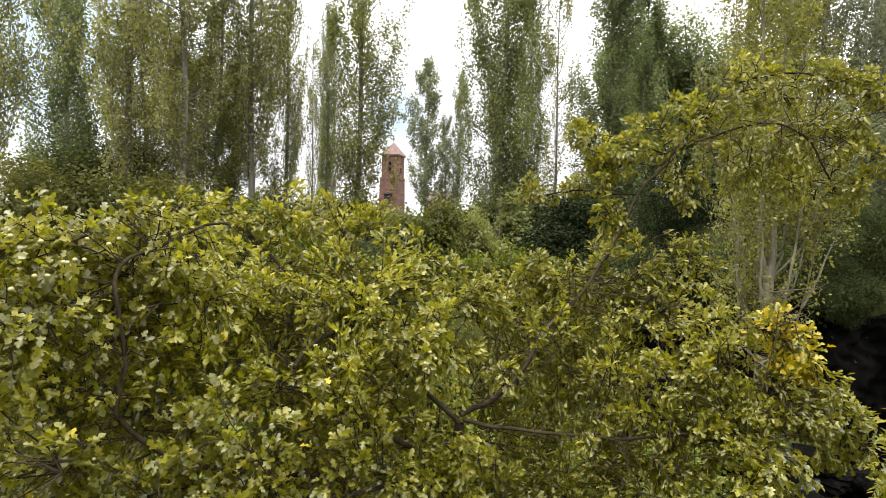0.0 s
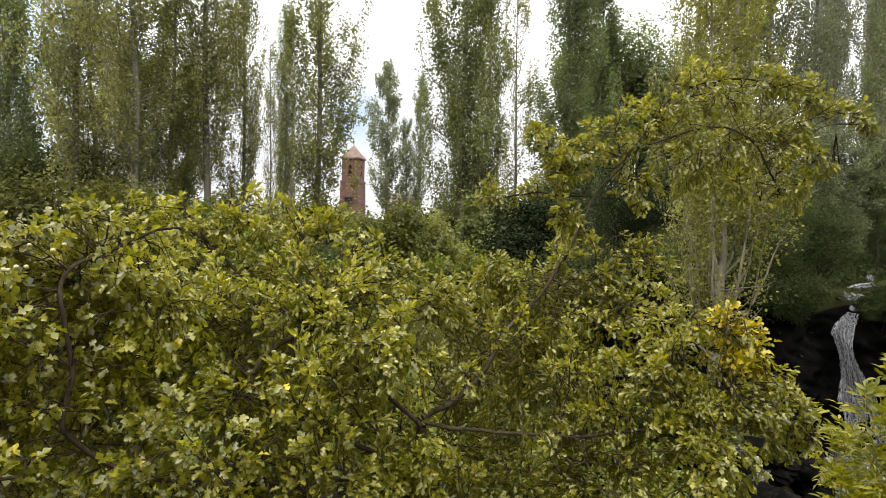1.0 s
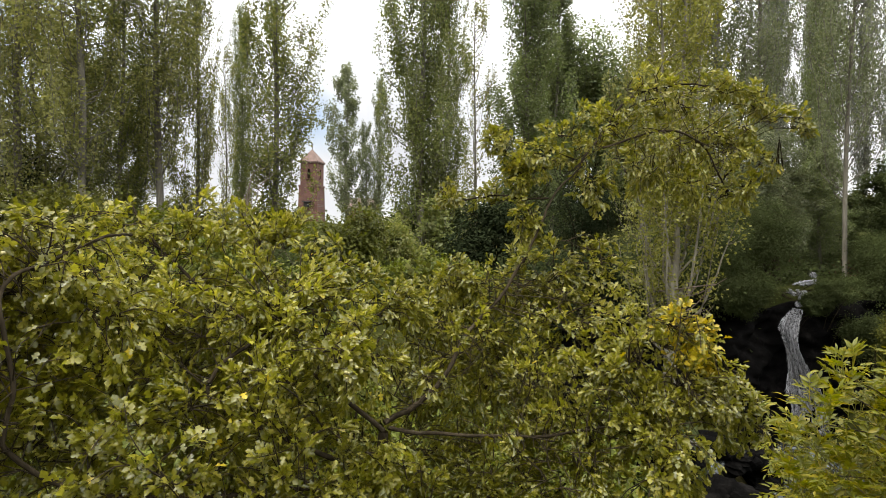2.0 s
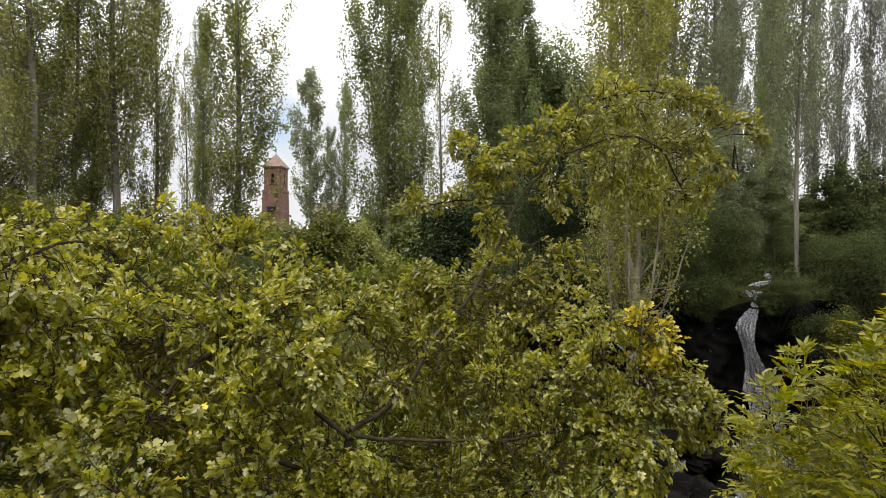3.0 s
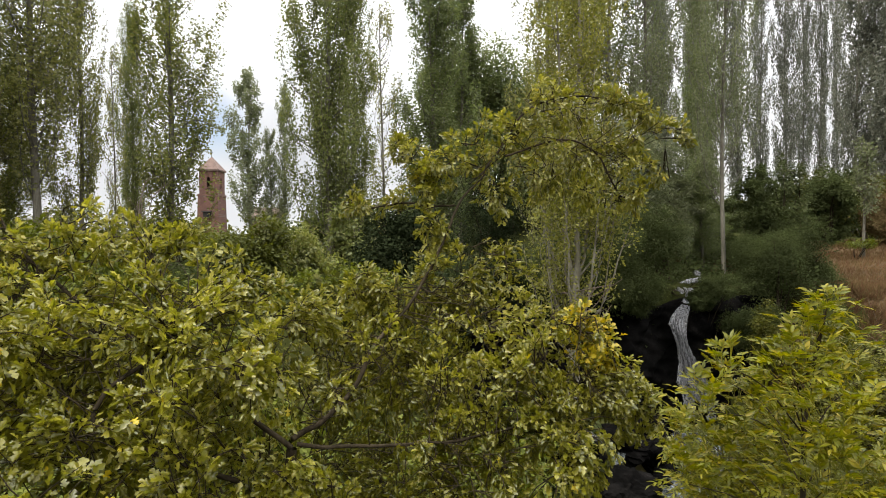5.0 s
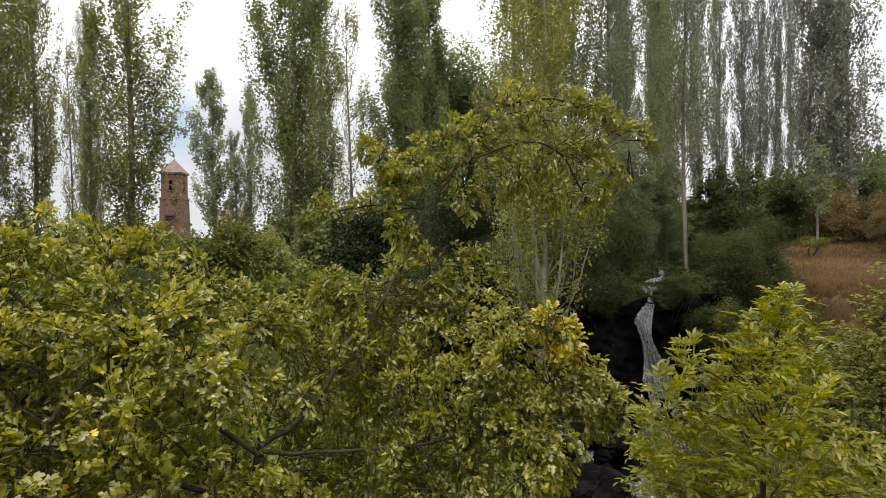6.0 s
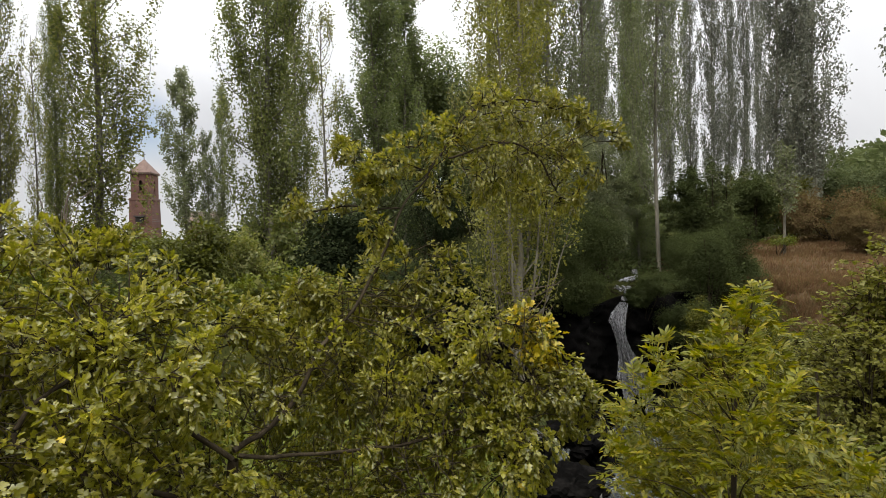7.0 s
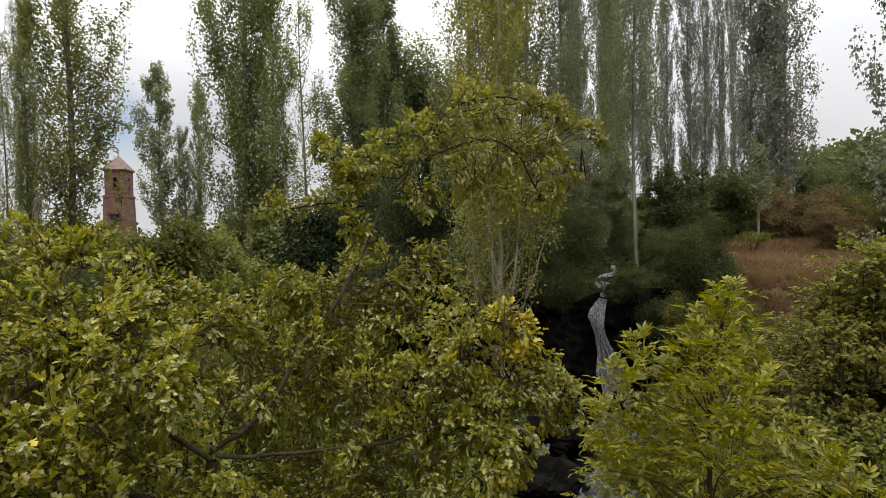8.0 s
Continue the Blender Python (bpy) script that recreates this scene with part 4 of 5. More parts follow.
# meadow edge and hill
for i, (x, y, zc, w, h, mat, lab) in enumerate((
        (30.0, 25.0, 6.6, 2.0, 2.0, M_BUSH_D, "dark hedge shrub behind the meadow"),
        (33.0, 22.0, 5.9, 3.2, 1.7, M_BUSH_R, "russet dry shrub at the meadow edge"),
        (30.5, 18.5, 5.0, 2.0, 1.4, M_BUSH_R, "russet dry shrub at the meadow edge"),
        (36.5, 20.0, 6.1, 3.0, 1.8, M_BUSH_O, "olive shrub at the meadow edge"),
        (45.0, 29.0, 8.0, 5.0, 2.4, M_WOOD, "green hedge tree above the meadow"),
        (50.0, 25.0, 8.0, 5.0, 2.4, M_WOOD, "green hedge tree above the meadow"))):
    shrub("shrub", x, y, zc, (w, w * 0.8, h), 30000, 0.085 if x < 40 else 0.13, mat, 70 + i, lab, clump=0.13, per_head=90)

for i, (x, y, zc, w, h, mat) in enumerate(((19.5, 24.0, 5.6, 1.8, 2.2, M_BUSH_D), (22.6, 25.5, 5.6, 1.5, 1.9, M_BUSH_D), (31.0, 31.0, 6.0, 2.0, 1.6, M_BUSH_D), (20.0, 20.5, 4.2, 1.2, 1.1, M_BUSH_D), (13.6, 20.5, 5.2, 1.8, 2.2, M_BUSH_D))):
    shrub("shrub", x, y, zc, (w, w * 0.8, h), 10000, 0.14, M_FAR if i % 4 == 1 else mat, 110 + i, "dark shrub in the wood above the waterfall", clump=0.14, per_head=60)
for i, (x, y, zc, w, h) in enumerate(((31.9, 33.2, 7.1, 1.6, 1.4), (35.7, 35.0, 7.3, 2.0, 1.6), (37.9, 32.7, 8.1, 1.8, 2.0), (35.8, 29.0, 7.7, 1.8, 2.2), (35.0, 26.7, 7.3, 1.8, 2.0))):
    shrub("shrub", x, y, zc, (w, w * 0.8, h), 7000, 0.15, M_FAR if i % 2 else M_BUSH_O, 230 + i, "dull green hedge shrub below the far poplars", clump=0.15, per_head=50)
# the first two rows use the leaf colour darkened for the hollow's shade
for i, (x, y, zc, w, h, mat) in enumerate(((5.0, 15.0, 3.2, 1.6, 1.0, M_HOLLOW_SHADE), (7.0, 15.4, 3.6, 1.4, 1.1, M_HOLLOW_SHADE), (0.0, 13.0, 2.0, 1.8, 1.2, M_BUSH_O), (-3.0, 13.0, 2.2, 1.8, 1.2, M_BUSH_O), (4.0, 10.5, 1.0, 1.5, 1.0, M_BUSH_G), (5.6, 11.5, 0.9, 1.2, 0.9, M_BUSH_D))):
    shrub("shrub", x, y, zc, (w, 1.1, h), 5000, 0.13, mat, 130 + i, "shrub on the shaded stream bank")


def build_undergrowth():
    """Low leafy growth that covers the ground above the gorge and in the wood."""
    rng = np.random.default_rng(43)
    n = 2600
    x, y = rng.uniform(-14, 24, n), rng.uniform(13.6, 27, n)
    keep = (ground_z(x, y) > 1.5) & ~((x > 17.5) & (y < 19.5))
    x, y = x[keep], y[keep]
    k = 26
    c = np.repeat(np.column_stack([x, y, ground_z(x, y) + rng.uniform(0.05, 0.45, len(x))]), k, axis=0)
    off = rng.normal(0, 1, c.shape) * (0.3, 0.3, 0.2)
    V, Fc = leaf_cloud(SPRAY, c + off, off + rng.normal(0, 0.2, c.shape), np.array([0, 0, 1.0]) + rng.normal(0, 0.5, c.shape), rng.uniform(0.07, 0.17, len(c)))
    ob = new("undergrowth", mesh_from("undergrowth", V, Fc, M_BUSH_D))
    tagged(ob, "dark low leafy undergrowth on the ground of the wood", "undergrowth", kind="stuff")


build_undergrowth()


def build_far_wood():
    """Round-headed trees on the hill, too far to tell apart."""
    rng = np.random.default_rng(31)
    P0, C0 = [], []
    for _ in range(170):
        a, r = rng.uniform(0.955, 1.7), rng.uniform(62, 150)
        x, y = r * math.sin(a), r * math.cos(a)
        h, w = rng.uniform(4, 7), rng.uniform(2.5, 4)
        c = np.array([x, y, gz(x, y) + h * 0.5])
        d = unit(rng.normal(size=(560, 3)))
        P0.append(c + d * (0.55 + 0.5 * rng.random((560, 1))) * (w, w, h * 0.55))
        C0.append(d)
    pos, way = np.concatenate(P0), np.concatenate(C0)
    V, Fc = leaf_cloud(SPRAY, pos, way + rng.normal(0, 0.5, pos.shape), np.array([0, 0, 1.0]) + rng.normal(0, 0.5, pos.shape), rng.uniform(0.35, 0.8, len(pos)))
    ob = new("far_wood", mesh_from("far_wood", V, Fc, M_WOOD))
    tagged(ob, "green wooded hillside in the distance", "wood", kind="stuff")


build_far_wood()

# ---- church tower ----


def box(bm, x0, x1, y0, y1, z0, z1, taper=0.0):
    """A block; taper draws the top in on all sides."""
    t = taper
    vs = [bm.verts.new(p) for p in ((x0, y0, z0), (x1, y0, z0), (x1, y1, z0), (x0, y1, z0), (x0 + t, y0 + t, z1), (x1 - t, y0 + t, z1), (x1 - t, y1 - t, z1), (x0 + t, y1 - t, z1))]
    for f in ((3, 2, 1, 0), (4, 5, 6, 7), (0, 1, 5, 4), (1, 2, 6, 5), (2, 3, 7, 6), (3, 0, 4, 7)):
        bm.faces.new([vs[i] for i in f])


def wall_with_arch(bm, w, z0, z1, d, aw, az, ah, seg=8):
    """A wall in the xz plane with an arched opening through it."""
    r = aw / 2
    arc = [(r * math.cos(math.pi * i / seg), az + ah - r + r * math.sin(math.pi * i / seg)) for i in range(seg + 1)]
    quads = [((-w / 2, z0), (-r, z0), (-r, z1), (-w / 2, z1)), ((r, z0), (w / 2, z0), (w / 2, z1), (r, z1)), ((-r, z0), (r, z0), (r, az), (-r, az))]
    for (xa, za), (xb, zb) in zip(arc[:-1], arc[1:]):
        quads.append(((xb, zb), (xa, za), (xa, z1), (xb, z1)))
    for q in quads:
        for y, flip in ((0, 1), (d, -1)):
            bm.faces.new([bm.verts.new((x, y, z)) for x, z in q[::flip]])
    rim = [(-r, az), (r, az)] + arc
    for (xa, za), (xb, zb) in zip(rim, rim[1:] + rim[:1]):
        bm.faces.new([bm.verts.new(p) for p in ((xa, 0, za), (xb, 0, zb), (xb, d, zb), (xa, d, za))])
    for x in (-w / 2, w / 2):
        bm.faces.new([bm.verts.new(p) for p in ((x, 0, z0), (x, d, z0), (x, d, z1), (x, 0, z1))])


def build_church():
    x, y = -7.75, 85.0
    g = gz(x, y)
    ob = thing("church_tower", (x, y, g), "red brick church tower with a pink pyramid roof", "tower")
    ob.rotation_euler = (0, 0, radians(-17))
    ob.scale = (0.78, 0.78, 1)
    top, belfry = 14.6 - g, 11.2 - g
    bm = bmesh.new()
    box(bm, -1.95, 1.9, -1.95, 1.9, -0.3, belfry, 0.16)
    part("lower_body", bm, M_BRICK, ob)
    bm = bmesh.new()
    box(bm, -1.85, 1.85, -1.85, 1.85, belfry, belfry + 0.28, 0.04)
    part("string_course", bm, M_BRICK, ob, "projecting brick band below the belfry")
    z0 = belfry + 0.28
    for k in range(4):
        bm = bmesh.new()
        w = 3.2 if k % 2 == 0 else 2.6
        wall_with_arch(bm, w, z0, top, 0.3, 0.62, z0 + 0.95, 1.35)
        for v in bm.verts:
            v.co.y -= 1.6
        bmesh.ops.rotate(bm, verts=bm.verts, cent=(0, 0, 0), matrix=Matrix.Rotation(radians(90 * k), 3, "Z"))
        wall = part("belfry_wall", bm, M_BRICK, ob)
        bm = bmesh.new()
        box(bm, -0.5, 0.5, -1.72, -1.6, z0 + 0.8, z0 + 0.93)
        bmesh.ops.rotate(bm, verts=bm.verts, cent=(0, 0, 0), matrix=Matrix.Rotation(radians(90 * k), 3, "Z"))
        part("window_sill", bm, M_BRICK, wall)
    bm = bmesh.new()
    box(bm, -1.2, 1.2, -1.2, 1.2, z0, z0 + 0.2)
    part("belfry_floor", bm, M_DARK, ob)
    bm = bmesh.new()
    box(bm, -1.82, 1.82, -1.82, 1.82, top, top + 0.16)
    part("eaves", bm, M_ROOF, ob)
    bm = bmesh.new()
    base = [bm.verts.new(p) for p in ((-1.9, -1.9, top + 0.16), (1.9, -1.9, top + 0.16), (1.9, 1.9, top + 0.16), (-1.9, 1.9, top + 0.16))]
    tip = bm.verts.new((0, 0, top + 2.1))
    bm.faces.new(base[::-1])
    for i in range(4):
        bm.faces.new((base[i], base[(i + 1) % 4], tip))
    part("roof", bm, M_ROOF, ob, "pinkish tiled pyramid roof")
    V, Fc = tubes([([(0, 0, top + 1.9), (0, 0, top + 3.0)], [0.07, 0.04]), ([(-0.22, 0, top + 2.7), (0.22, 0, top + 2.7)], [0.04, 0.04])], 6)
    part_mesh("cross", mesh_from("cross", V, Fc, M_IRON), ob, "small dark iron cross")
    bm = bmesh.new()
    box(bm, -0.7, 0.5, -2.2, -1.7, belfry - 2.9, belfry - 2.2)
    part("lower_window", bm, M_DARK, ob, "dark window in the lower wall")
    bm = bmesh.new()
    box(bm, -0.95, 0.75, -2.35, -1.7, belfry - 2.2, belfry - 2.02)
    part("window_hood", bm, M_IRON, ob, "dark hood over the lower window")
    nave = thing("church_nave", (2.4, 92.0, gz(2.4, 92.0)), "low church nave with a pink tiled roof", "building")
    g2 = gz(2.4, 92.0)
    bm = bmesh.new()
    box(bm, -5.5, -0.9, -3, 3, -0.3, 8.6 - g2)
    part("wall", bm, M_BRICK, nave)
    bm = bmesh.new()
    e, r = 8.6 - g2, 10.2 - g2
    prof = ((-3.4, e - 0.15), (0, r), (3.4, e - 0.15), (0, r - 0.2))
    a = [bm.verts.new((-5.8, p, q)) for p, q in prof]
    b = [bm.verts.new((-0.7, p, q)) for p, q in prof]
    bm.faces.new(a)
    bm.faces.new(b[::-1])
    for i in range(4):
        j = (i + 1) % 4
        bm.faces.new((a[j], a[i], b[i], b[j]))
    part("roof", bm, M_ROOF, nave)


build_church()

# ---- pollarded tree with many shoots ----


def build_pollard():
    x, y = 5.92, 10.44
    g = gz(x, y)
    rng = np.random.default_rng(21)
    ob = thing("pollarded_tree", (x, y, g), "pollarded poplar with a pale trunk and many upright leafy shoots", "tree")
    head = 4.45 - g
    V, Fc = tubes([(spline([(0.05, 0, -0.3), (-0.02, 0, head * 0.5), (0.02, 0, head)], 12), np.linspace(0.15, 0.09, 12))], 10)
    part_mesh("trunk", mesh_from("trunk", V, Fc, M_POLBARK, True), ob)
    runs, twigs, pos, way = [], [], [], []
    # three stems go on from the cut head, high up
    for lx, ly, top, thick in ((-0.28, 0.05, 7.4, 0.06), (0.10, 0.0, 8.6, 0.08), (0.55, 0.25, 7.0, 0.05)):
        run = spline([(lx * 0.12, 0, head - 0.25), (lx * 0.7, ly, head + 0.7), (lx * 1.1, ly * 2, head + top * 0.45), (lx * 1.5, ly * 3, head + top)], 26)
        run = run + np.cumsum(rng.normal(0, 0.012, run.shape), axis=0)
        V, Fc = tubes([(run, np.linspace(thick, 0.012, 26))], 8)
        part_mesh("stem", mesh_from("stem", V, Fc, M_POLBARK, True), ob)
        for _ in range(26):
            k = rng.integers(6, 25)
            az = rng.uniform(0, 6.283)
            out = np.array([math.cos(az), math.sin(az), 0]) * rng.uniform(0.3, 1.15)
            up = rng.uniform(0.7, 1.9)
            runs.append(spline([run[k], run[k] + out * 0.6 + (0, 0, up * 0.3), run[k] + out + (0, 0, up)], 9))
            twigs.append((runs[-1], np.linspace(0.014, 0.003, 9)))
    # upright shoots stand in a fan round the head
    for i in range(19):
        az = rng.uniform(0, 6.283)
        out = np.array([math.cos(az), 0.7 * math.sin(az), 0])
        reach, rise = rng.uniform(0.25, 1.1), rng.uniform(1.5, 3.4)
        c0 = np.array([0, 0, head - rng.uniform(0.0, 1.9)]) + out * 0.09
        pts = spline([c0, c0 + out * reach * 0.55 + (0, 0, rise * 0.22), c0 + out * reach * 0.85 + (0, 0, rise * 0.62), c0 + out * reach + (0, 0, rise)], 12)
        pts = pts + np.cumsum(rng.normal(0, 0.035, pts.shape), axis=0) * np.linspace(0, 1, 12)[:, None]
        V, Fc = tubes([(pts, np.linspace(rng.uniform(0.014, 0.036), 0.005, 12))], 6)
        part_mesh("shoot", mesh_from("shoot", V, Fc, M_POLBARK, True), ob)
        for _ in range(7):
            k = rng.integers(3, 11)
            d = rng.normal(0, 0.22, 3) * (1, 1, 0.3) + (0, 0, rng.uniform(0.2, 0.55))
            runs.append(spline([pts[k], pts[k] + d * (0.8, 0.8, 0.4), pts[k] + d], 7))
            twigs.append((runs[-1], np.linspace(0.006, 0.002, 7)))
        runs.append(pts[3:])
    V, Fc = tubes(twigs, 4)
    tagged(part_mesh("twig_growth", mesh_from("twig_growth", V, Fc, M_POLBARK, True), ob), kind="stuff")
    for r in runs:
        m = rng.poisson(105 * np.linalg.norm(r[-1] - r[0]) * (0.5 if r[0][2] < head + 0.7 else 1.35))
        s = rng.random(m) ** 0.8 * (len(r) - 1.001)
        i = s.astype(int)
        off = rng.normal(0, 0.085, (m, 3))
        pos.append(r[i] + (r[i + 1] - r[i]) * (s - i)[:, None] + off)
        way.append(unit(off) * 0.8 + rng.normal(0, 0.4, (m, 3)) - (0, 0, 0.2))
    pos, way = np.concatenate(pos), np.concatenate(way)
    V, Fc = leaf_cloud(ROUND, pos, way, np.array([0, 0, 0.8]) + rng.normal(0, 0.6, pos.shape), rng.uniform(0.04, 0.078, len(pos)))
    part_mesh("crown", mesh_from("crown", V, Fc, M_POLLARD), ob)
    for i in range(9):
        az = rng.uniform(0, 6.283)
        out = np.array([math.cos(az), math.sin(az), 0])
        c0 = np.array([0, 0, head - rng.uniform(0.3, 1.3)])
        ln = rng.uniform(0.6, 1.2)
        V, Fc = tubes([(spline([c0, c0 + out * ln * 0.5 + (0, 0, 0.12), c0 + out * ln + (0, 0, rng.uniform(0.2, 0.8))], 7), np.linspace(0.02, 0.005, 7))], 5)
        part_mesh("dead_shoot", mesh_from("dead_shoot", V, Fc, M_DRYWOOD, True), ob, "bare dry shoot")


build_pollard()

# ---- hawthorn in the foreground ----
# each bough: its line, then the leafy masses that it carries (centre and reach)
BOUGHS = {}
BOUGHS["low"] = ([(0.14, 3, 3.97), (0.38, 2.98, 3.94), (0.83, 2.99, 3.9), (1.25, 2.94, 3.95), (1.7, 2.83, 4.09)],
    [(1.07, 3.33, 4.07, 0.43), (1.29, 3.04, 4.07, 0.4), (1.52, 2.93, 4.2, 0.39), (1.74, 2.8, 4.13, 0.29), (0.76, 3.31, 3.59, 0.45), (1.06, 3.02, 3.58, 0.39), (1.32, 2.81, 3.77, 0.35), (1.55, 2.69, 3.97, 0.27), (1.51, 2.59, 3.8, 0.15), (1.86, 2.73, 4.16, 0.21), (1.98, 2.64, 4.01, 0.13), (1.7, 2.83, 4.49, 0.16), (0.68, 2.87, 3.97, 0.11)])
BOUGHS["mid"] = ([(0.12, 3, 3.99), (0.32, 3.08, 4.07), (0.48, 3.16, 4.22), (0.6, 3.35, 4.38), (0.79, 3.51, 4.53), (1, 3.67, 4.79), (1.15, 3.73, 5.06), (1.25, 3.8, 5.25), (1.46, 3.83, 5.45)],
    [(0.29, 3.59, 4.32, 0.4), (0.75, 3.73, 4.09, 0.47), (0.55, 3.76, 4.47, 0.33), (1.03, 3.66, 4.15, 0.43), (1.01, 3.66, 4.55, 0.39), (1.2, 3.61, 4.75, 0.24), (1.45, 3.51, 4.69, 0.28), (1.44, 3.3, 4.39, 0.33), (0.6, 3.65, 4.69, 0.16), (1.67, 3.07, 4.44, 0.22), (1.78, 2.89, 4.36, 0.17), (0.36, 3.48, 4.1, 0.32), (0.45, 3.57, 3.65, 0.37), (0.36, 2.93, 4.19, 0.1), (0.58, 3.15, 4.39, 0.14)])
BOUGHS["top"] = ([(1.46, 3.83, 5.45), (1.69, 3.96, 5.7), (1.95, 4.05, 6), (2.38, 4.05, 6.11), (2.66, 4, 6.05)],
    [(1.39, 3.86, 5.64, 0.24), (1.12, 3.84, 5.53, 0.21), (0.87, 3.9, 5.64, 0.11), (1.82, 4.01, 5.83, 0.23), (2.12, 4.08, 6.05, 0.21), (2.38, 4.05, 6.01, 0.25), (2.68, 3.98, 6.04, 0.16), (1.6, 3.88, 5.31, 0.17)])
BOUGHS["arch"] = ([(1.25, 3.8, 5.24), (1.1, 3.85, 5.23), (0.92, 3.89, 5.26), (0.67, 3.94, 5.22), (0.52, 3.97, 5.18)],
    [(0.81, 3.92, 5.23, 0.11), (0.59, 3.96, 5.22, 0.08), (1.06, 3.86, 5.36, 0.16), (1.08, 3.75, 5.03, 0.13)])
BOUGHS["side"] = ([(1.69, 3.95, 5.62), (2.1, 3.87, 5.74), (2.3, 3.75, 5.67), (2.46, 3.77, 5.48), (2.58, 3.81, 5.3)],
    [(2.72, 3.68, 5.92, 0.11), (2.84, 3.59, 5.81, 0.09), (2.91, 3.53, 5.75, 0.06), (2.72, 3.62, 5.51, 0.1), (2.6, 3.64, 5.3, 0.1), (2.59, 3.72, 5.73, 0.13), (2.48, 3.78, 6.04, 0.12), (2.13, 3.85, 5.59, 0.32), (1.96, 3.94, 5.44, 0.25), (2.41, 3.8, 5.59, 0.24), (2.55, 3.83, 5.3, 0.17), (2.28, 3.88, 5.33, 0.18)])
# leafy side shoots that close the crown behind the left bough
SIDE_SHOOTS = [(-1.22, 2.57, 4.64, 0.22), (-1.24, 2.57, 4.39, 0.24), (-1.32, 2.53, 4.52, 0.18), (-1.14, 2.56, 4.8, 0.22), (-1.47, 2.56, 4.64, 0.2), (-1.32, 2.52, 4.85, 0.18), (-1.03, 2.6, 4.54, 0.24), (-1.68, 2.36, 4.56, 0.26), (-1.54, 2.4, 4.37, 0.26), (-1.62, 2.28, 4.82, 0.2), (-1.56, 2.5, 4.69, 0.22), (-0.42, 2.57, 4.34, 0.17), (-1.35, 2.17, 4.26, 0.2), (-1.44, 2.05, 4.54, 0.15), (-1.51, 2.12, 4.78, 0.21), (-1.44, 2.28, 4.86, 0.13)]
BOUGHS["left"] = ([(0.06, 3, 3.79), (-0.45, 2.66, 3.8), (-1.01, 2.4, 3.93), (-1.27, 2.27, 4.18), (-1.25, 2.28, 4.41), (-1.33, 2.35, 4.76), (-1.27, 2.61, 4.87), (-1.17, 2.87, 4.96), (-1.13, 2.99, 4.97)],
    SIDE_SHOOTS + [(-1.48, 2.02, 4.54, 0.26), (-1.44, 2.63, 4.88, 0.15), (-1.61, 2.76, 4.44, 0.39), (-1.42, 2.06, 4.27, 0.28), (-1.4, 1.95, 4.07, 0.29), (-1.6, 1.92, 4.46, 0.31), (-1.39, 2.77, 4.14, 0.38)])
BOUGHS["inner"] = ([(0.03, 3, 3.79), (-0.61, 2.84, 4.12), (-0.69, 2.82, 4.3), (-0.55, 2.95, 4.43), (-0.41, 2.97, 4.52), (-0.46, 2.97, 4.62)],
    [(-1.38, 3.11, 4.45, 0.42), (-1.08, 3.12, 4.33, 0.4), (-0.44, 3.27, 4.13, 0.44), (-0.27, 2.99, 4.51, 0.31), (-0.78, 3.31, 4.24, 0.42), (-0.05, 2.9, 4.3, 0.27), (-0.26, 3.19, 4.76, 0.21), (-0.54, 3.36, 4.84, 0.2), (-0.01, 3.3, 4.71, 0.15), (0.26, 3.39, 4.56, 0.19), (-0.44, 3.57, 4.97, 0.13), (-0.51, 3.06, 4.55, 0.29), (-0.83, 2.99, 4.49, 0.29), (-0.04, 2.4, 4.46, 0.1)])
BOUGHS["back"] = ([(-0.43, 3.17, 4.35), (-0.96, 3.47, 4.68), (-1.25, 3.59, 4.94), (-1.38, 3.65, 5.15)],
    [(-1.84, 3.1, 4.65, 0.33), (-2.09, 2.93, 4.77, 0.2), (-1.35, 3.55, 5.01, 0.19), (-1.55, 3.47, 4.93, 0.16), (-1.12, 3.63, 4.98, 0.19), (-0.89, 3.69, 4.97, 0.19), (-0.66, 3.64, 4.93, 0.17), (-1.3, 3.46, 4.67, 0.4), (-0.9, 3.49, 4.61, 0.35), (-1.57, 3.24, 4.61, 0.39), (-1.75, 2.95, 4.15, 0.42), (-2.1, 2.75, 4.4, 0.35), (-2.0, 2.7, 3.95, 0.42), (-1.4, 2.9, 3.75, 0.42), (-1.75, 2.5, 3.65, 0.4)])
BOUGHS["front"] = ([(0.06, 2.9, 3.75), (-0.18, 2.59, 3.79), (-0.65, 2.41, 3.76)],
    [(-0.75, 2.49, 4.05, 0.37), (-1.05, 2.38, 4.03, 0.35), (-0.33, 2.68, 3.99, 0.3), (-0.05, 2.7, 3.66, 0.3), (-0.67, 3.13, 3.91, 0.46), (-0.38, 2.57, 3.69, 0.37), (-0.82, 2.36, 3.73, 0.38), (0.39, 2.97, 3.48, 0.34), (-0.17, 3.3, 3.8, 0.37), (0.08, 2.75, 3.84, 0.17), (0.2, 2.79, 3.66, 0.23), (-1.15, 2.22, 3.89, 0.33)])


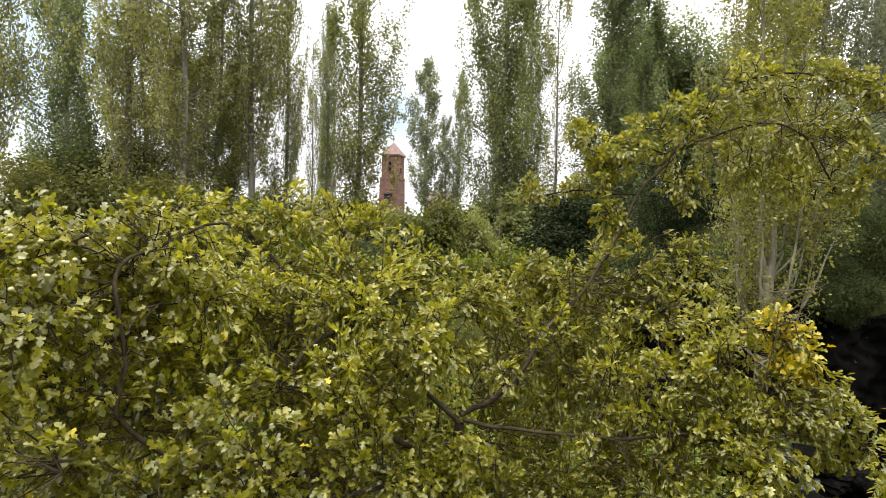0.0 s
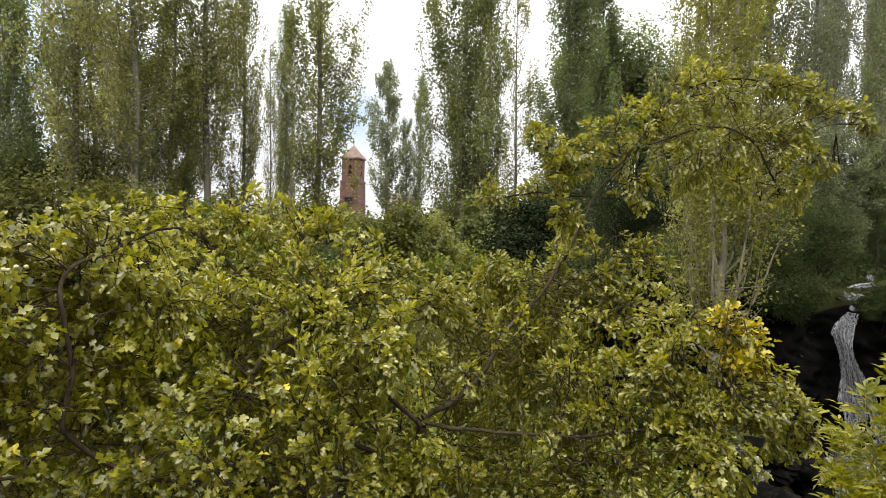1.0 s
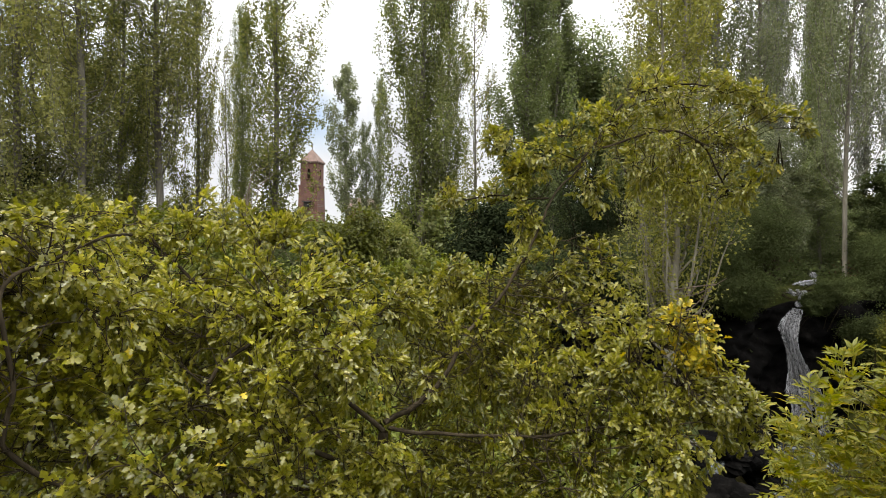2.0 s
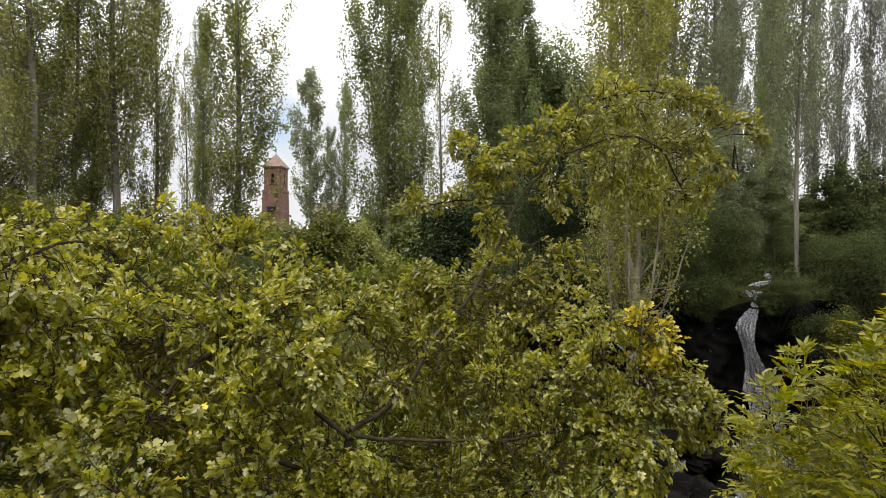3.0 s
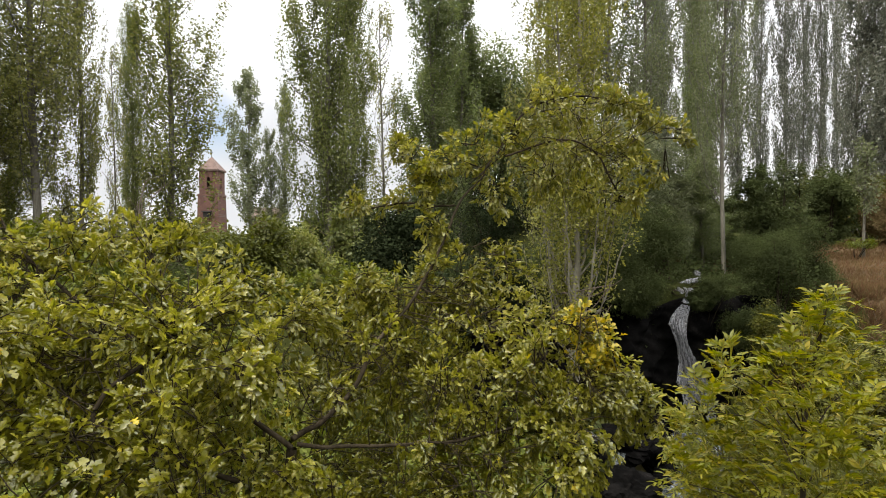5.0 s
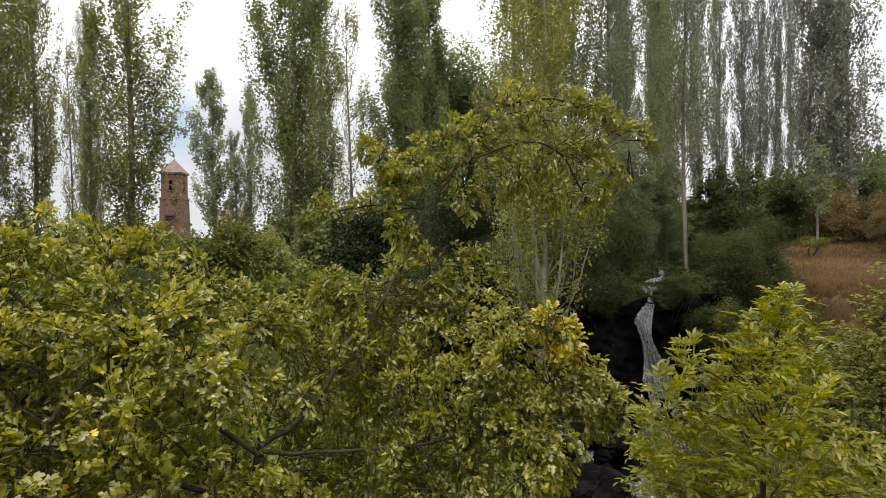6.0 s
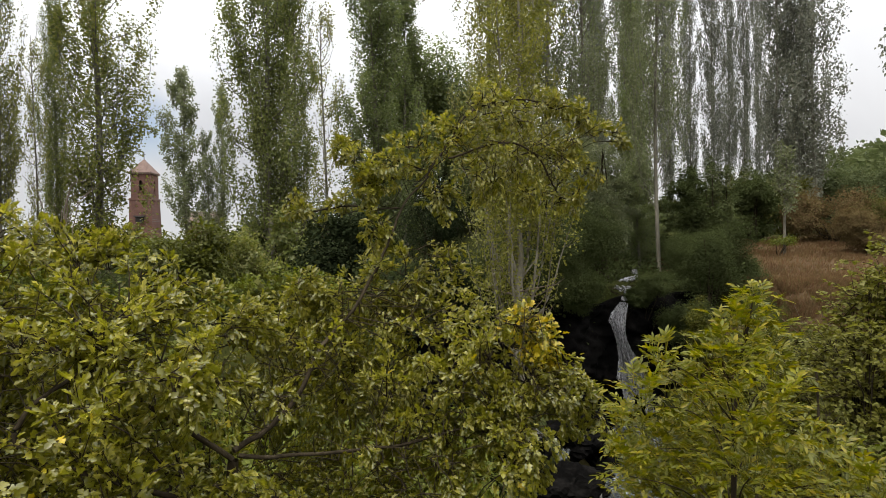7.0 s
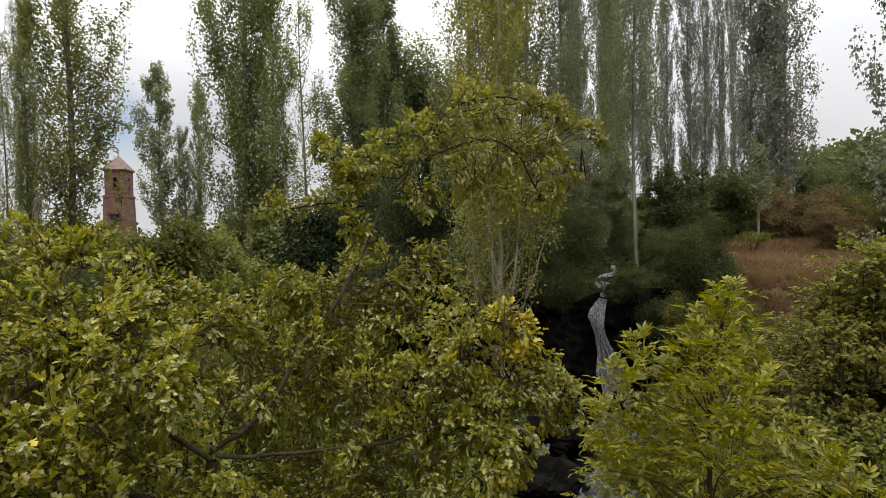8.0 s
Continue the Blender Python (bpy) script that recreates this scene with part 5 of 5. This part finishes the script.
def build_hawthorn():
    rng = np.random.default_rng(3)
    fx, fy = 0.1, 3.15
    g = gz(fx, fy)
    foot = np.array([fx, fy, g])
    ob = thing("hawthorn_tree", foot, "spreading hawthorn tree with lobed green leaves and pale haws", "tree")
    fork = np.array([0.12, 3.0, 3.95])
    V, Fc = tubes([(spline([foot - foot - (0, 0, 0.2), (0.05, 0.02, 1.2), (-0.03, -0.1, 2.4), fork - foot], 16), np.linspace(0.10, 0.026, 16))], 10)
    part_mesh("trunk", mesh_from("trunk", V, Fc, M_BARK, True), ob)
    starts = {"low": 0.0115, "mid": 0.0155, "top": 0.009, "arch": 0.006, "side": 0.008, "left": 0.012, "inner": 0.014, "back": 0.014, "front": 0.013}
    L_pos, L_way, L_up, L_size = [], [], [], []
    fruit_sites = []
    shown_boughs = [spline([np.array(p) for p in BOUGHS[k][0]], 40)[a:b] for k, a, b in (("mid", 2, 24), ("low", 4, 30), ("left", 10, 36))]
    for key, (line, masses) in BOUGHS.items():
        pts = [np.array(p) for p in line]
        if key in ("left", "inner", "front"):
            pts = [fork - (0, 0, 0.25)] + pts[1:]
        if key == "back":
            pts = [fork] + pts
        run = spline(pts, 8 * len(pts))
        run = run + np.cumsum(rng.normal(0, 0.004, run.shape), axis=0) * 0.6
        V, Fc = tubes([(run - foot, np.linspace(starts[key], 0.006, len(run)))], 7)
        part_mesh("bough", mesh_from("bough", V, Fc, M_BARK, True), ob)
        twigs = []
        for cx, cy, cz, r in masses:
            c = np.array([cx, cy, cz])
            # side branches from the bough into the mass
            arms = []
            for _ in range(2 + int((2 if key == "left" else 5) * r)):
                goal = c + unit(rng.normal(size=3)) * r * rng.uniform(0.3, 0.75)
                near = run[min(len(run) - 1, max(2, np.argmin(((run - goal) ** 2).sum(1)) + rng.integers(-5, 3)))]
                arm = spline([near, near * 0.6 + goal * 0.4 + rng.normal(0, 0.09, 3), near * 0.25 + goal * 0.75 + rng.normal(0, 0.06, 3) + (0, 0, 0.03), goal], 8)
                arms.append(arm)
                twigs.append((arm - foot, np.linspace(0.0028, 0.0013, 8)))
            joints = np.concatenate(arms)
            n = int((12 + 400 * r * r) * {"top": 0.82, "side": 0.6, "arch": 0.95, "left": 0.66, "back": 0.85, "inner": 0.9}.get(key, 1.0) * (0.65 if cx < -1.0 and key != "left" else 1.0))
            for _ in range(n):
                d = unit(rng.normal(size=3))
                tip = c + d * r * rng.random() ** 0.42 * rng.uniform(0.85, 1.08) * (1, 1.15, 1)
                # twigs in front of three boughs are thinned to fit the camera's view
                if any((((old[:, 0] - tip[0]) ** 2 + (old[:, 2] - tip[2]) ** 2 < 0.12**2) & (tip[1] < old[:, 1] + 0.04)).any() for old in shown_boughs) and rng.random() < 0.65:
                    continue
                if key != "left" and noise.noise(Vector(tip) * 3.4) < -0.16 and rng.random() < 0.6:
                    continue
                # young shoots stand up out of the top
                if d[2] > 0.5 and rng.random() < 0.3:
                    tip = tip + (0, 0, rng.uniform(0.03, 0.12))
                reach = ((joints - tip) ** 2).sum(1)
                root = joints[rng.choice(np.argsort(reach)[:5])]
                bend = (root + tip) / 2 + rng.normal(0, 0.03, 3) + (0, 0, 0.03)
                tw = spline([root, bend, tip], 6)
                twigs.append((tw - foot, np.linspace(0.0035, 0.0013, 6)))
                m = rng.integers(16, 28)
                s = np.where(rng.random(m) < 0.55, rng.uniform(0.86, 1.0, m), 0.2 + 0.8 * rng.random(m)) * 5
                k = np.minimum(s.astype(int), 4)
                tan = unit(tw[k + 1] - tw[k])
                side = unit(rng.normal(size=(m, 3)))
                base = tw[k] + (tw[k + 1] - tw[k]) * (s - k)[:, None] + side * rng.uniform(0.004, 0.035, m)[:, None]
                L_pos.append(base)
                L_way.append(tan * 0.9 + side * 0.85 + unit(tip - c) * 0.3 + rng.normal(0, 0.25, (m, 3)) + np.array([0, 0, 0.34 if d[2] > -0.1 else -0.35]))
                L_up.append(np.array([0, -0.15, 1.0]) + unit(tip - c) * 0.3 + rng.normal(0, 0.65, (m, 3)))
                L_size.append(rng.uniform(0.031, 0.061, m) * (1.0 if tip[0] < -0.9 else 0.94 if key in ("top", "side", "arch") else 0.9 if key in ("low", "mid") else 1.0))
                if rng.random() < 0.07:
                    fruit_sites.append(tip)
        V, Fc = tubes(twigs, 4)
        tagged(part_mesh("twig_growth", mesh_from("twig_growth", V, Fc, M_BARK, True), ob), kind="stuff")
    pos, way, up, size = (np.concatenate(a) for a in (L_pos, L_way, L_up, L_size))
    # a few yellowed leaves, most of them on one spray of the low bough
    spot = np.array([1.75, 2.84, 4.46])
    yellow = (rng.random(len(pos)) < 0.004) | ((((pos - spot) ** 2).sum(1) < 0.21**2) & (rng.random(len(pos)) < 0.5))
    # the foremost leaves are single pieces
    order = np.where(~yellow & (pos[:, 1] < 2.35) & (pos[:, 2] > 4.0))[0][:300]
    single = np.zeros(len(pos), bool)
    single[order] = True
    rest = ~yellow & ~single
    near = rest & (pos[:, 1] < 2.55)
    V, Fc = leaf_cloud(LOBED, pos[near] - foot, way[near], up[near], size[near])
    crown = part_mesh("crown", mesh_from("crown", V, Fc, M_HAW), ob)
    deep = rest & ~near
    V, Fc = leaf_cloud(LOBED_SMALL, pos[deep] - foot, way[deep], up[deep], size[deep])
    part_mesh("crown", mesh_from("crown", V, Fc, M_HAW), ob)
    V, Fc = leaf_cloud(LOBED, pos[yellow] - foot, way[yellow], up[yellow], size[yellow])
    part_mesh("yellow_leaves", mesh_from("yellow_leaves", V, Fc, M_HAW_YELLOW), ob, "yellowed autumn leaves")
    leaf_me = mesh_from("leaf", LOBED[0], LOBED[1], M_HAW)
    for i in order:
        d = unit(way[i])
        s = unit(np.cross(d, up[i]))
        u = np.cross(s, d)
        lf = part_mesh("leaf", leaf_me, crown)
        m = Matrix((s, d, u)).transposed().to_4x4()
        lf.matrix_basis = Matrix.Translation(pos[i] - foot) @ m @ Matrix.Scale(float(size[i]), 4)
    bm = bmesh.new()
    bmesh.ops.create_icosphere(bm, subdivisions=2, radius=0.0082)
    for v in bm.verts:
        v.co.z *= 0.92
    ball = np.array([v.co for v in bm.verts])
    ballf = np.array([[v.index for v in f.verts] for f in bm.faces])
    bm.free()
    one = mesh_from("fruit", ball, ballf, M_FRUIT, True)
    made = 0
    fruit_sites += [np.array([-0.04, 2.3, 4.46]), np.array([-0.03, 2.32, 4.48]), np.array([-1.75, 2.2, 4.72]), np.array([-1.6, 2.25, 4.78])]
    # a row of haws before the left bough, placed to fit the camera's view
    for at in ((-1.28, 2.0, 4.83), (-1.26, 2.02, 4.83), (-1.3, 1.99, 4.82), (-1.32, 2.0, 4.82), (-1.35, 1.9, 4.78), (-1.32, 1.92, 4.78), (-1.39, 1.85, 4.74), (-1.25, 2.15, 4.88), (-1.24, 2.2, 4.9), (-1.3, 2.1, 4.9), (-1.4, 2.0, 4.89), (-1.43, 1.9, 4.91)):
        fr = part_mesh("fruit", one, ob)
        fr.matrix_basis = Matrix.Translation(np.array(at) - foot) @ Matrix.Scale(rng.uniform(0.95, 1.2), 4)
        made += 1
    for tip in sorted(fruit_sites, key=lambda q: q[1]):
        for at in tip - foot + rng.normal(0, 0.016, (rng.integers(2, 6), 3)) - (0, 0, 0.02):
            if made < 300:
                fr = part_mesh("fruit", one, ob)
                fr.matrix_basis = Matrix.Translation(at) @ Matrix.Scale(rng.uniform(0.8, 1.15), 4)
                made += 1


build_hawthorn()

# ---- young ash beside the path ----
ASH_MASSES = [(1.94, 1.59, 4.75, 0.05), (1.99, 1.65, 4.68, 0.09), (1.9, 1.63, 4.59, 0.12), (2.02, 1.59, 4.57, 0.09), (1.77, 1.57, 4.5, 0.14), (2.13, 1.66, 4.42, 0.1), (1.61, 1.72, 4.54, 0.05), (1.83, 1.94, 4.41, 0.09), (1.51, 1.68, 4.39, 0.11), (1.98, 1.93, 4.28, 0.15), (1.74, 1.4, 4.4, 0.14), (2.07, 1.88, 4.12, 0.21), (1.58, 1.7, 4.21, 0.17), (1.83, 2.22, 4.07, 0.09), (1.42, 1.69, 4.14, 0.07), (1.92, 1.99, 3.88, 0.21), (1.68, 1.39, 4.2, 0.19)]
ASH_MASSES += [(2.37, 1.7, 4.05, 0.14), (1.98, 1.34, 4.15, 0.13), (2.25, 1.71, 3.88, 0.19), (1.92, 1.18, 4.18, 0.09), (2.13, 1.99, 3.76, 0.28), (2.14, 1.64, 4.25, 0.07), (1.75, 1.64, 4.51, 0.05), (1.82, 2.12, 4.14, 0.11), (1.9, 2.26, 3.92, 0.09), (1.79, 2.03, 3.95, 0.15), (2.1, 2, 4.05, 0.2), (1.95, 2.15, 3.75, 0.25), (1.6, 1.3, 3.9, 0.2), (2.1, 1.25, 3.95, 0.2)]


def build_ash():
    rng = np.random.default_rng(8)
    foot = np.array([1.9, 1.72, gz(1.9, 1.72) - 0.05])
    ob = thing("young_ash", foot, "young ash tree with bright yellow-green feathered leaves", "tree")
    stem = spline([(0, 0, 0), (0.01, -0.06, 4.00 - foot[2]), (0.02, -0.07, 4.38 - foot[2]), (0.06, -0.12, 4.78 - foot[2])], 24)
    V, Fc = tubes([(stem, np.linspace(0.014, 0.003, 24))], 7)
    part_mesh("stem", mesh_from("stem", V, Fc, M_BARK, True), ob)
    pos, way, up, size, stalks, shoots = [], [], [], [], [], []
    for cx, cy, cz, r in ASH_MASSES:
        c = np.array([cx, cy, cz]) - foot
        k = np.argmin(np.abs(stem[:, 2] - (c[2] - 0.25)))
        shoots.append((spline([stem[k], (stem[k] + c) / 2 + (0, 0, 0.05), c], 7), np.linspace(0.0034, 0.0016, 7)))
        for _ in range(int(7 + 2400 * r * r)):
            d = unit(rng.normal(size=3) + (0, 0, 0.35))
            a = c + d * r * rng.random() ** 0.5 * rng.uniform(0.75, 1.05)
            out = unit(d * 0.7 + rng.normal(0, 0.4, 3) + (0, 0, 0.6))
            ln = rng.uniform(0.06, 0.105)
            ra = spline([a, a + out * ln * 0.5 + (0, 0, 0.012), a + out * ln - (0, 0, 0.015)], 6)
            stalks.append((ra, np.linspace(0.0016, 0.0008, 6)))
            sd = unit(np.cross(out, (0, 0, 1)))
            nrm = np.cross(sd, out)
            for j in range(1, 5):
                p = ra[j + 1] if j < 4 else ra[5]
                for sgn in ((-1, 1) if j < 4 else (0,)):
                    pos.append(p)
                    way.append(out * 0.75 + sd * sgn * 0.8 + rng.normal(0, 0.12, 3) - (0, 0, 0.12))
                    up.append(nrm + rng.normal(0, 0.25, 3))
                    size.append(rng.uniform(0.024, 0.042))
    V, Fc = tubes(shoots, 5)
    tagged(part_mesh("shoot_growth", mesh_from("shoot_growth", V, Fc, M_BARK, True), ob), kind="stuff")
    V, Fc = tubes(stalks, 3)
    tagged(part_mesh("leaf_stalk_growth", mesh_from("leaf_stalk_growth", V, Fc, M_ASH, True), ob), kind="stuff")
    V, Fc = leaf_cloud(LEAFLET, np.array(pos), np.array(way), np.array(up), np.array(size))
    part_mesh("crown", mesh_from("crown", V, Fc, M_ASH), ob)


build_ash()


def spray_shrub(x, y, top, spread, shoots, leaf, mat, seed, label):
    """A shrub of arching shoots with side twigs, small leaves in two rows along each twig."""
    rng = np.random.default_rng(seed)
    g = gz(x, y) - 0.05
    ob = thing("shrub", (x, y, g), label, "shrub")
    H = top - g
    lines, pos, way = [], [], []
    for _ in range(shoots):
        az = rng.uniform(0, 6.283)
        out = np.array([math.cos(az), math.sin(az), 0]) * spread * rng.uniform(0.15, 1.0)
        h = H * rng.uniform(0.55, 1.0) * (1 - 0.25 * np.hypot(*out[:2]) / spread)
        run = spline([rng.normal(0, 0.05, 3) * (1, 1, 0), out * 0.3 + (0, 0, h * 0.55), out * 0.7 + (0, 0, h * 0.92), out * 1.15 + (0, 0, h * rng.uniform(0.86, 1.02))], 16)
        run = run + np.cumsum(rng.normal(0, 0.008, run.shape), axis=0)
        lines.append((run, np.linspace(0.011, 0.003, 16)))
        for _ in range(rng.integers(14, 22)):
            k = rng.integers(4, 16)
            d = unit(run[k] - run[k - 1]) * 0.6 + unit(rng.normal(size=3)) * 0.8 + (0, 0, 0.1)
            ln = rng.uniform(0.12, 0.42) * spread**0.5
            tw = spline([run[k], run[k] + unit(d) * ln * 0.55 + (0, 0, 0.03), run[k] + unit(d) * ln - (0, 0, 0.05 * ln)], 7)
            lines.append((tw, np.linspace(0.0035, 0.0012, 7)))
            m = int(rng.integers(11, 22) * ln / 0.25 * 0.035 / leaf) + 4
            s = (0.1 + 0.9 * rng.random(m)) * 6
            j = np.minimum(s.astype(int), 5)
            tan = unit(tw[j + 1] - tw[j])
            side = unit(np.cross(tan, (0, 0, 1)) + 1e-6) * rng.choice([-1, 1], m)[:, None] + rng.normal(0, 0.35, (m, 3))
            pos.append(tw[j] + (tw[j + 1] - tw[j]) * (s - j)[:, None] + side * 0.01)
            way.append(tan * 0.6 + side * 0.8 + rng.normal(0, 0.2, (m, 3)))
    V, Fc = tubes(lines, 4)
    tagged(part_mesh("stem_growth", mesh_from("stem_growth", V, Fc, M_BARK, True), ob), kind="stuff")
    pos, way = np.concatenate(pos), np.concatenate(way)
    V, Fc = leaf_cloud(SPRAY, pos, way, np.array([0, 0, 1.0]) + rng.normal(0, 0.4, pos.shape), leaf * rng.uniform(0.6, 1.35, len(pos)))
    part_mesh("crown", mesh_from("crown", V, Fc, mat), ob)


for i, (x, y, top, spread, shoots, leaf, mat) in enumerate((
        (5.5, 3.4, 4.55, 0.75, 85, 0.04, M_SPRAY), (6.15, 3.42, 5.38, 0.8, 130, 0.042, M_SPRAY), (7.0, 5.1, 4.1, 0.8, 60, 0.045, M_BUSH_O), (4.6, 3.1, 3.8, 0.7, 75, 0.035, M_BUSH_L),
        (4.6, 2.4, 3.95, 0.75, 75, 0.035, M_BUSH_G), (9.2, 6.6, 2.8, 1.3, 85, 0.055, M_BUSH_O), (4.1, 3.4, 3.3, 0.7, 70, 0.035, M_BUSH_O), (5.2, 4.2, 3.6, 0.9, 70, 0.04, M_BUSH_O))):
    spray_shrub(x, y, top, spread, shoots, leaf * 1.12, mat, 90 + i, "olive shrub with arching shoots and fine small leaves")


def build_bare_shrub(x, y, low, high, spread, seed, count, thick):
    """Leafless twigs that stand up out of the growth, with short side twigs."""
    rng = np.random.default_rng(seed)
    g = gz(x, y) - 0.05
    ob = thing("bare_shrub", (x, y, g), "leafless shrub with pale dry twigs", "shrub")
    for i in range(count):
        az = rng.uniform(0, 6.283)
        out = np.array([math.cos(az), math.sin(az), 0]) * rng.uniform(0.3, 1.0) * spread
        h = rng.uniform(low, high) - g
        run = spline([(0, 0, 0), out * 0.4 + (0, 0, h * 0.5), out * 0.8 + (0, 0, h * 0.85), out * 1.5 + (0, 0, h)], 12)
        run = run + rng.normal(0, 0.012, run.shape)
        lines = [(run, np.linspace(thick, thick * 0.35, 12))]
        for k in rng.integers(5, 12, 2):
            d = unit(run[k] - run[k - 1]) + rng.normal(0, 0.6, 3)
            lines.append((spline([run[k], run[k] + d * 0.18, run[k] + d * 0.4 + (0, 0, 0.05)], 6), np.linspace(thick * 0.45, thick * 0.2, 6)))
        V, Fc = tubes(lines, 5)
        part_mesh("branch", mesh_from("branch", V, Fc, M_DRYWOOD, True), ob)


build_bare_shrub(9.0, 5.3, 3.0, 4.1, 1.0, 61, 6, 0.008)
build_bare_shrub(-3.8, 18.6, 6.0, 7.2, 0.7, 62, 8, 0.018)


def build_dead_stem():
    x, y = 3.49, 2.42
    g = gz(x, y)
    ob = thing("dead_stem", (x, y, g), "dark leafless upright stem beside the shrubs", "branch")
    V, Fc = tubes([(spline([(0.03, 0, -0.1), (0.0, 0, 1.4), (0.02, 0, 2.6), (-0.02, 0, 4.18 - g)], 16), np.linspace(0.014, 0.007, 16))], 6)
    part_mesh("stem", mesh_from("stem", V, Fc, M_BARK, True), ob)


build_dead_stem()


def build_meadow():
    """Dry grass in tussocks, short on the level ground, longer on the bank that faces the stream."""
    rng = np.random.default_rng(77)
    n = 90000
    x, y = rng.uniform(18.2, 40, n), rng.uniform(4, 24, n)
    keep = y > 12.2 - 0.25 * (x - 14)
    x, y = x[keep], y[keep]
    xb = rng.uniform(18.0, 25, 50000)
    yb = 15.3 - 0.25 * (xb - 14) + rng.uniform(-2.9, 1.2, 50000)
    x, y = np.append(x, xb), np.append(y, yb)
    # blades draw together into tussocks
    gx, gy = np.round(x / 0.55) * 0.55, np.round(y / 0.55) * 0.55
    jx, jy = 0.25 * np.sin(gx * 12.9 + gy * 78.2), 0.25 * np.sin(gx * 39.3 + gy * 11.1)
    pull = rng.random(len(x)) * 0.4
    x, y = x + (gx + jx - x) * pull, y + (gy + jy - y) * pull
    pos = np.column_stack([x, y, ground_z(x, y) - 0.03])
    way = np.column_stack([(x - gx - jx) * 1.2, (y - gy - jy) * 1.2 - 0.1, np.ones(len(x))]) + rng.normal(0, 0.28, pos.shape)
    V, Fc = leaf_cloud(BLADE, pos, way, rng.normal(size=pos.shape), rng.uniform(0.10, 0.28, len(pos)))
    ob = new("dry_grass", mesh_from("dry_grass", V, Fc, M_GRASS))
    tagged(ob, "dry reddish-brown meadow grass above the stream", "grass", kind="stuff")


build_meadow()
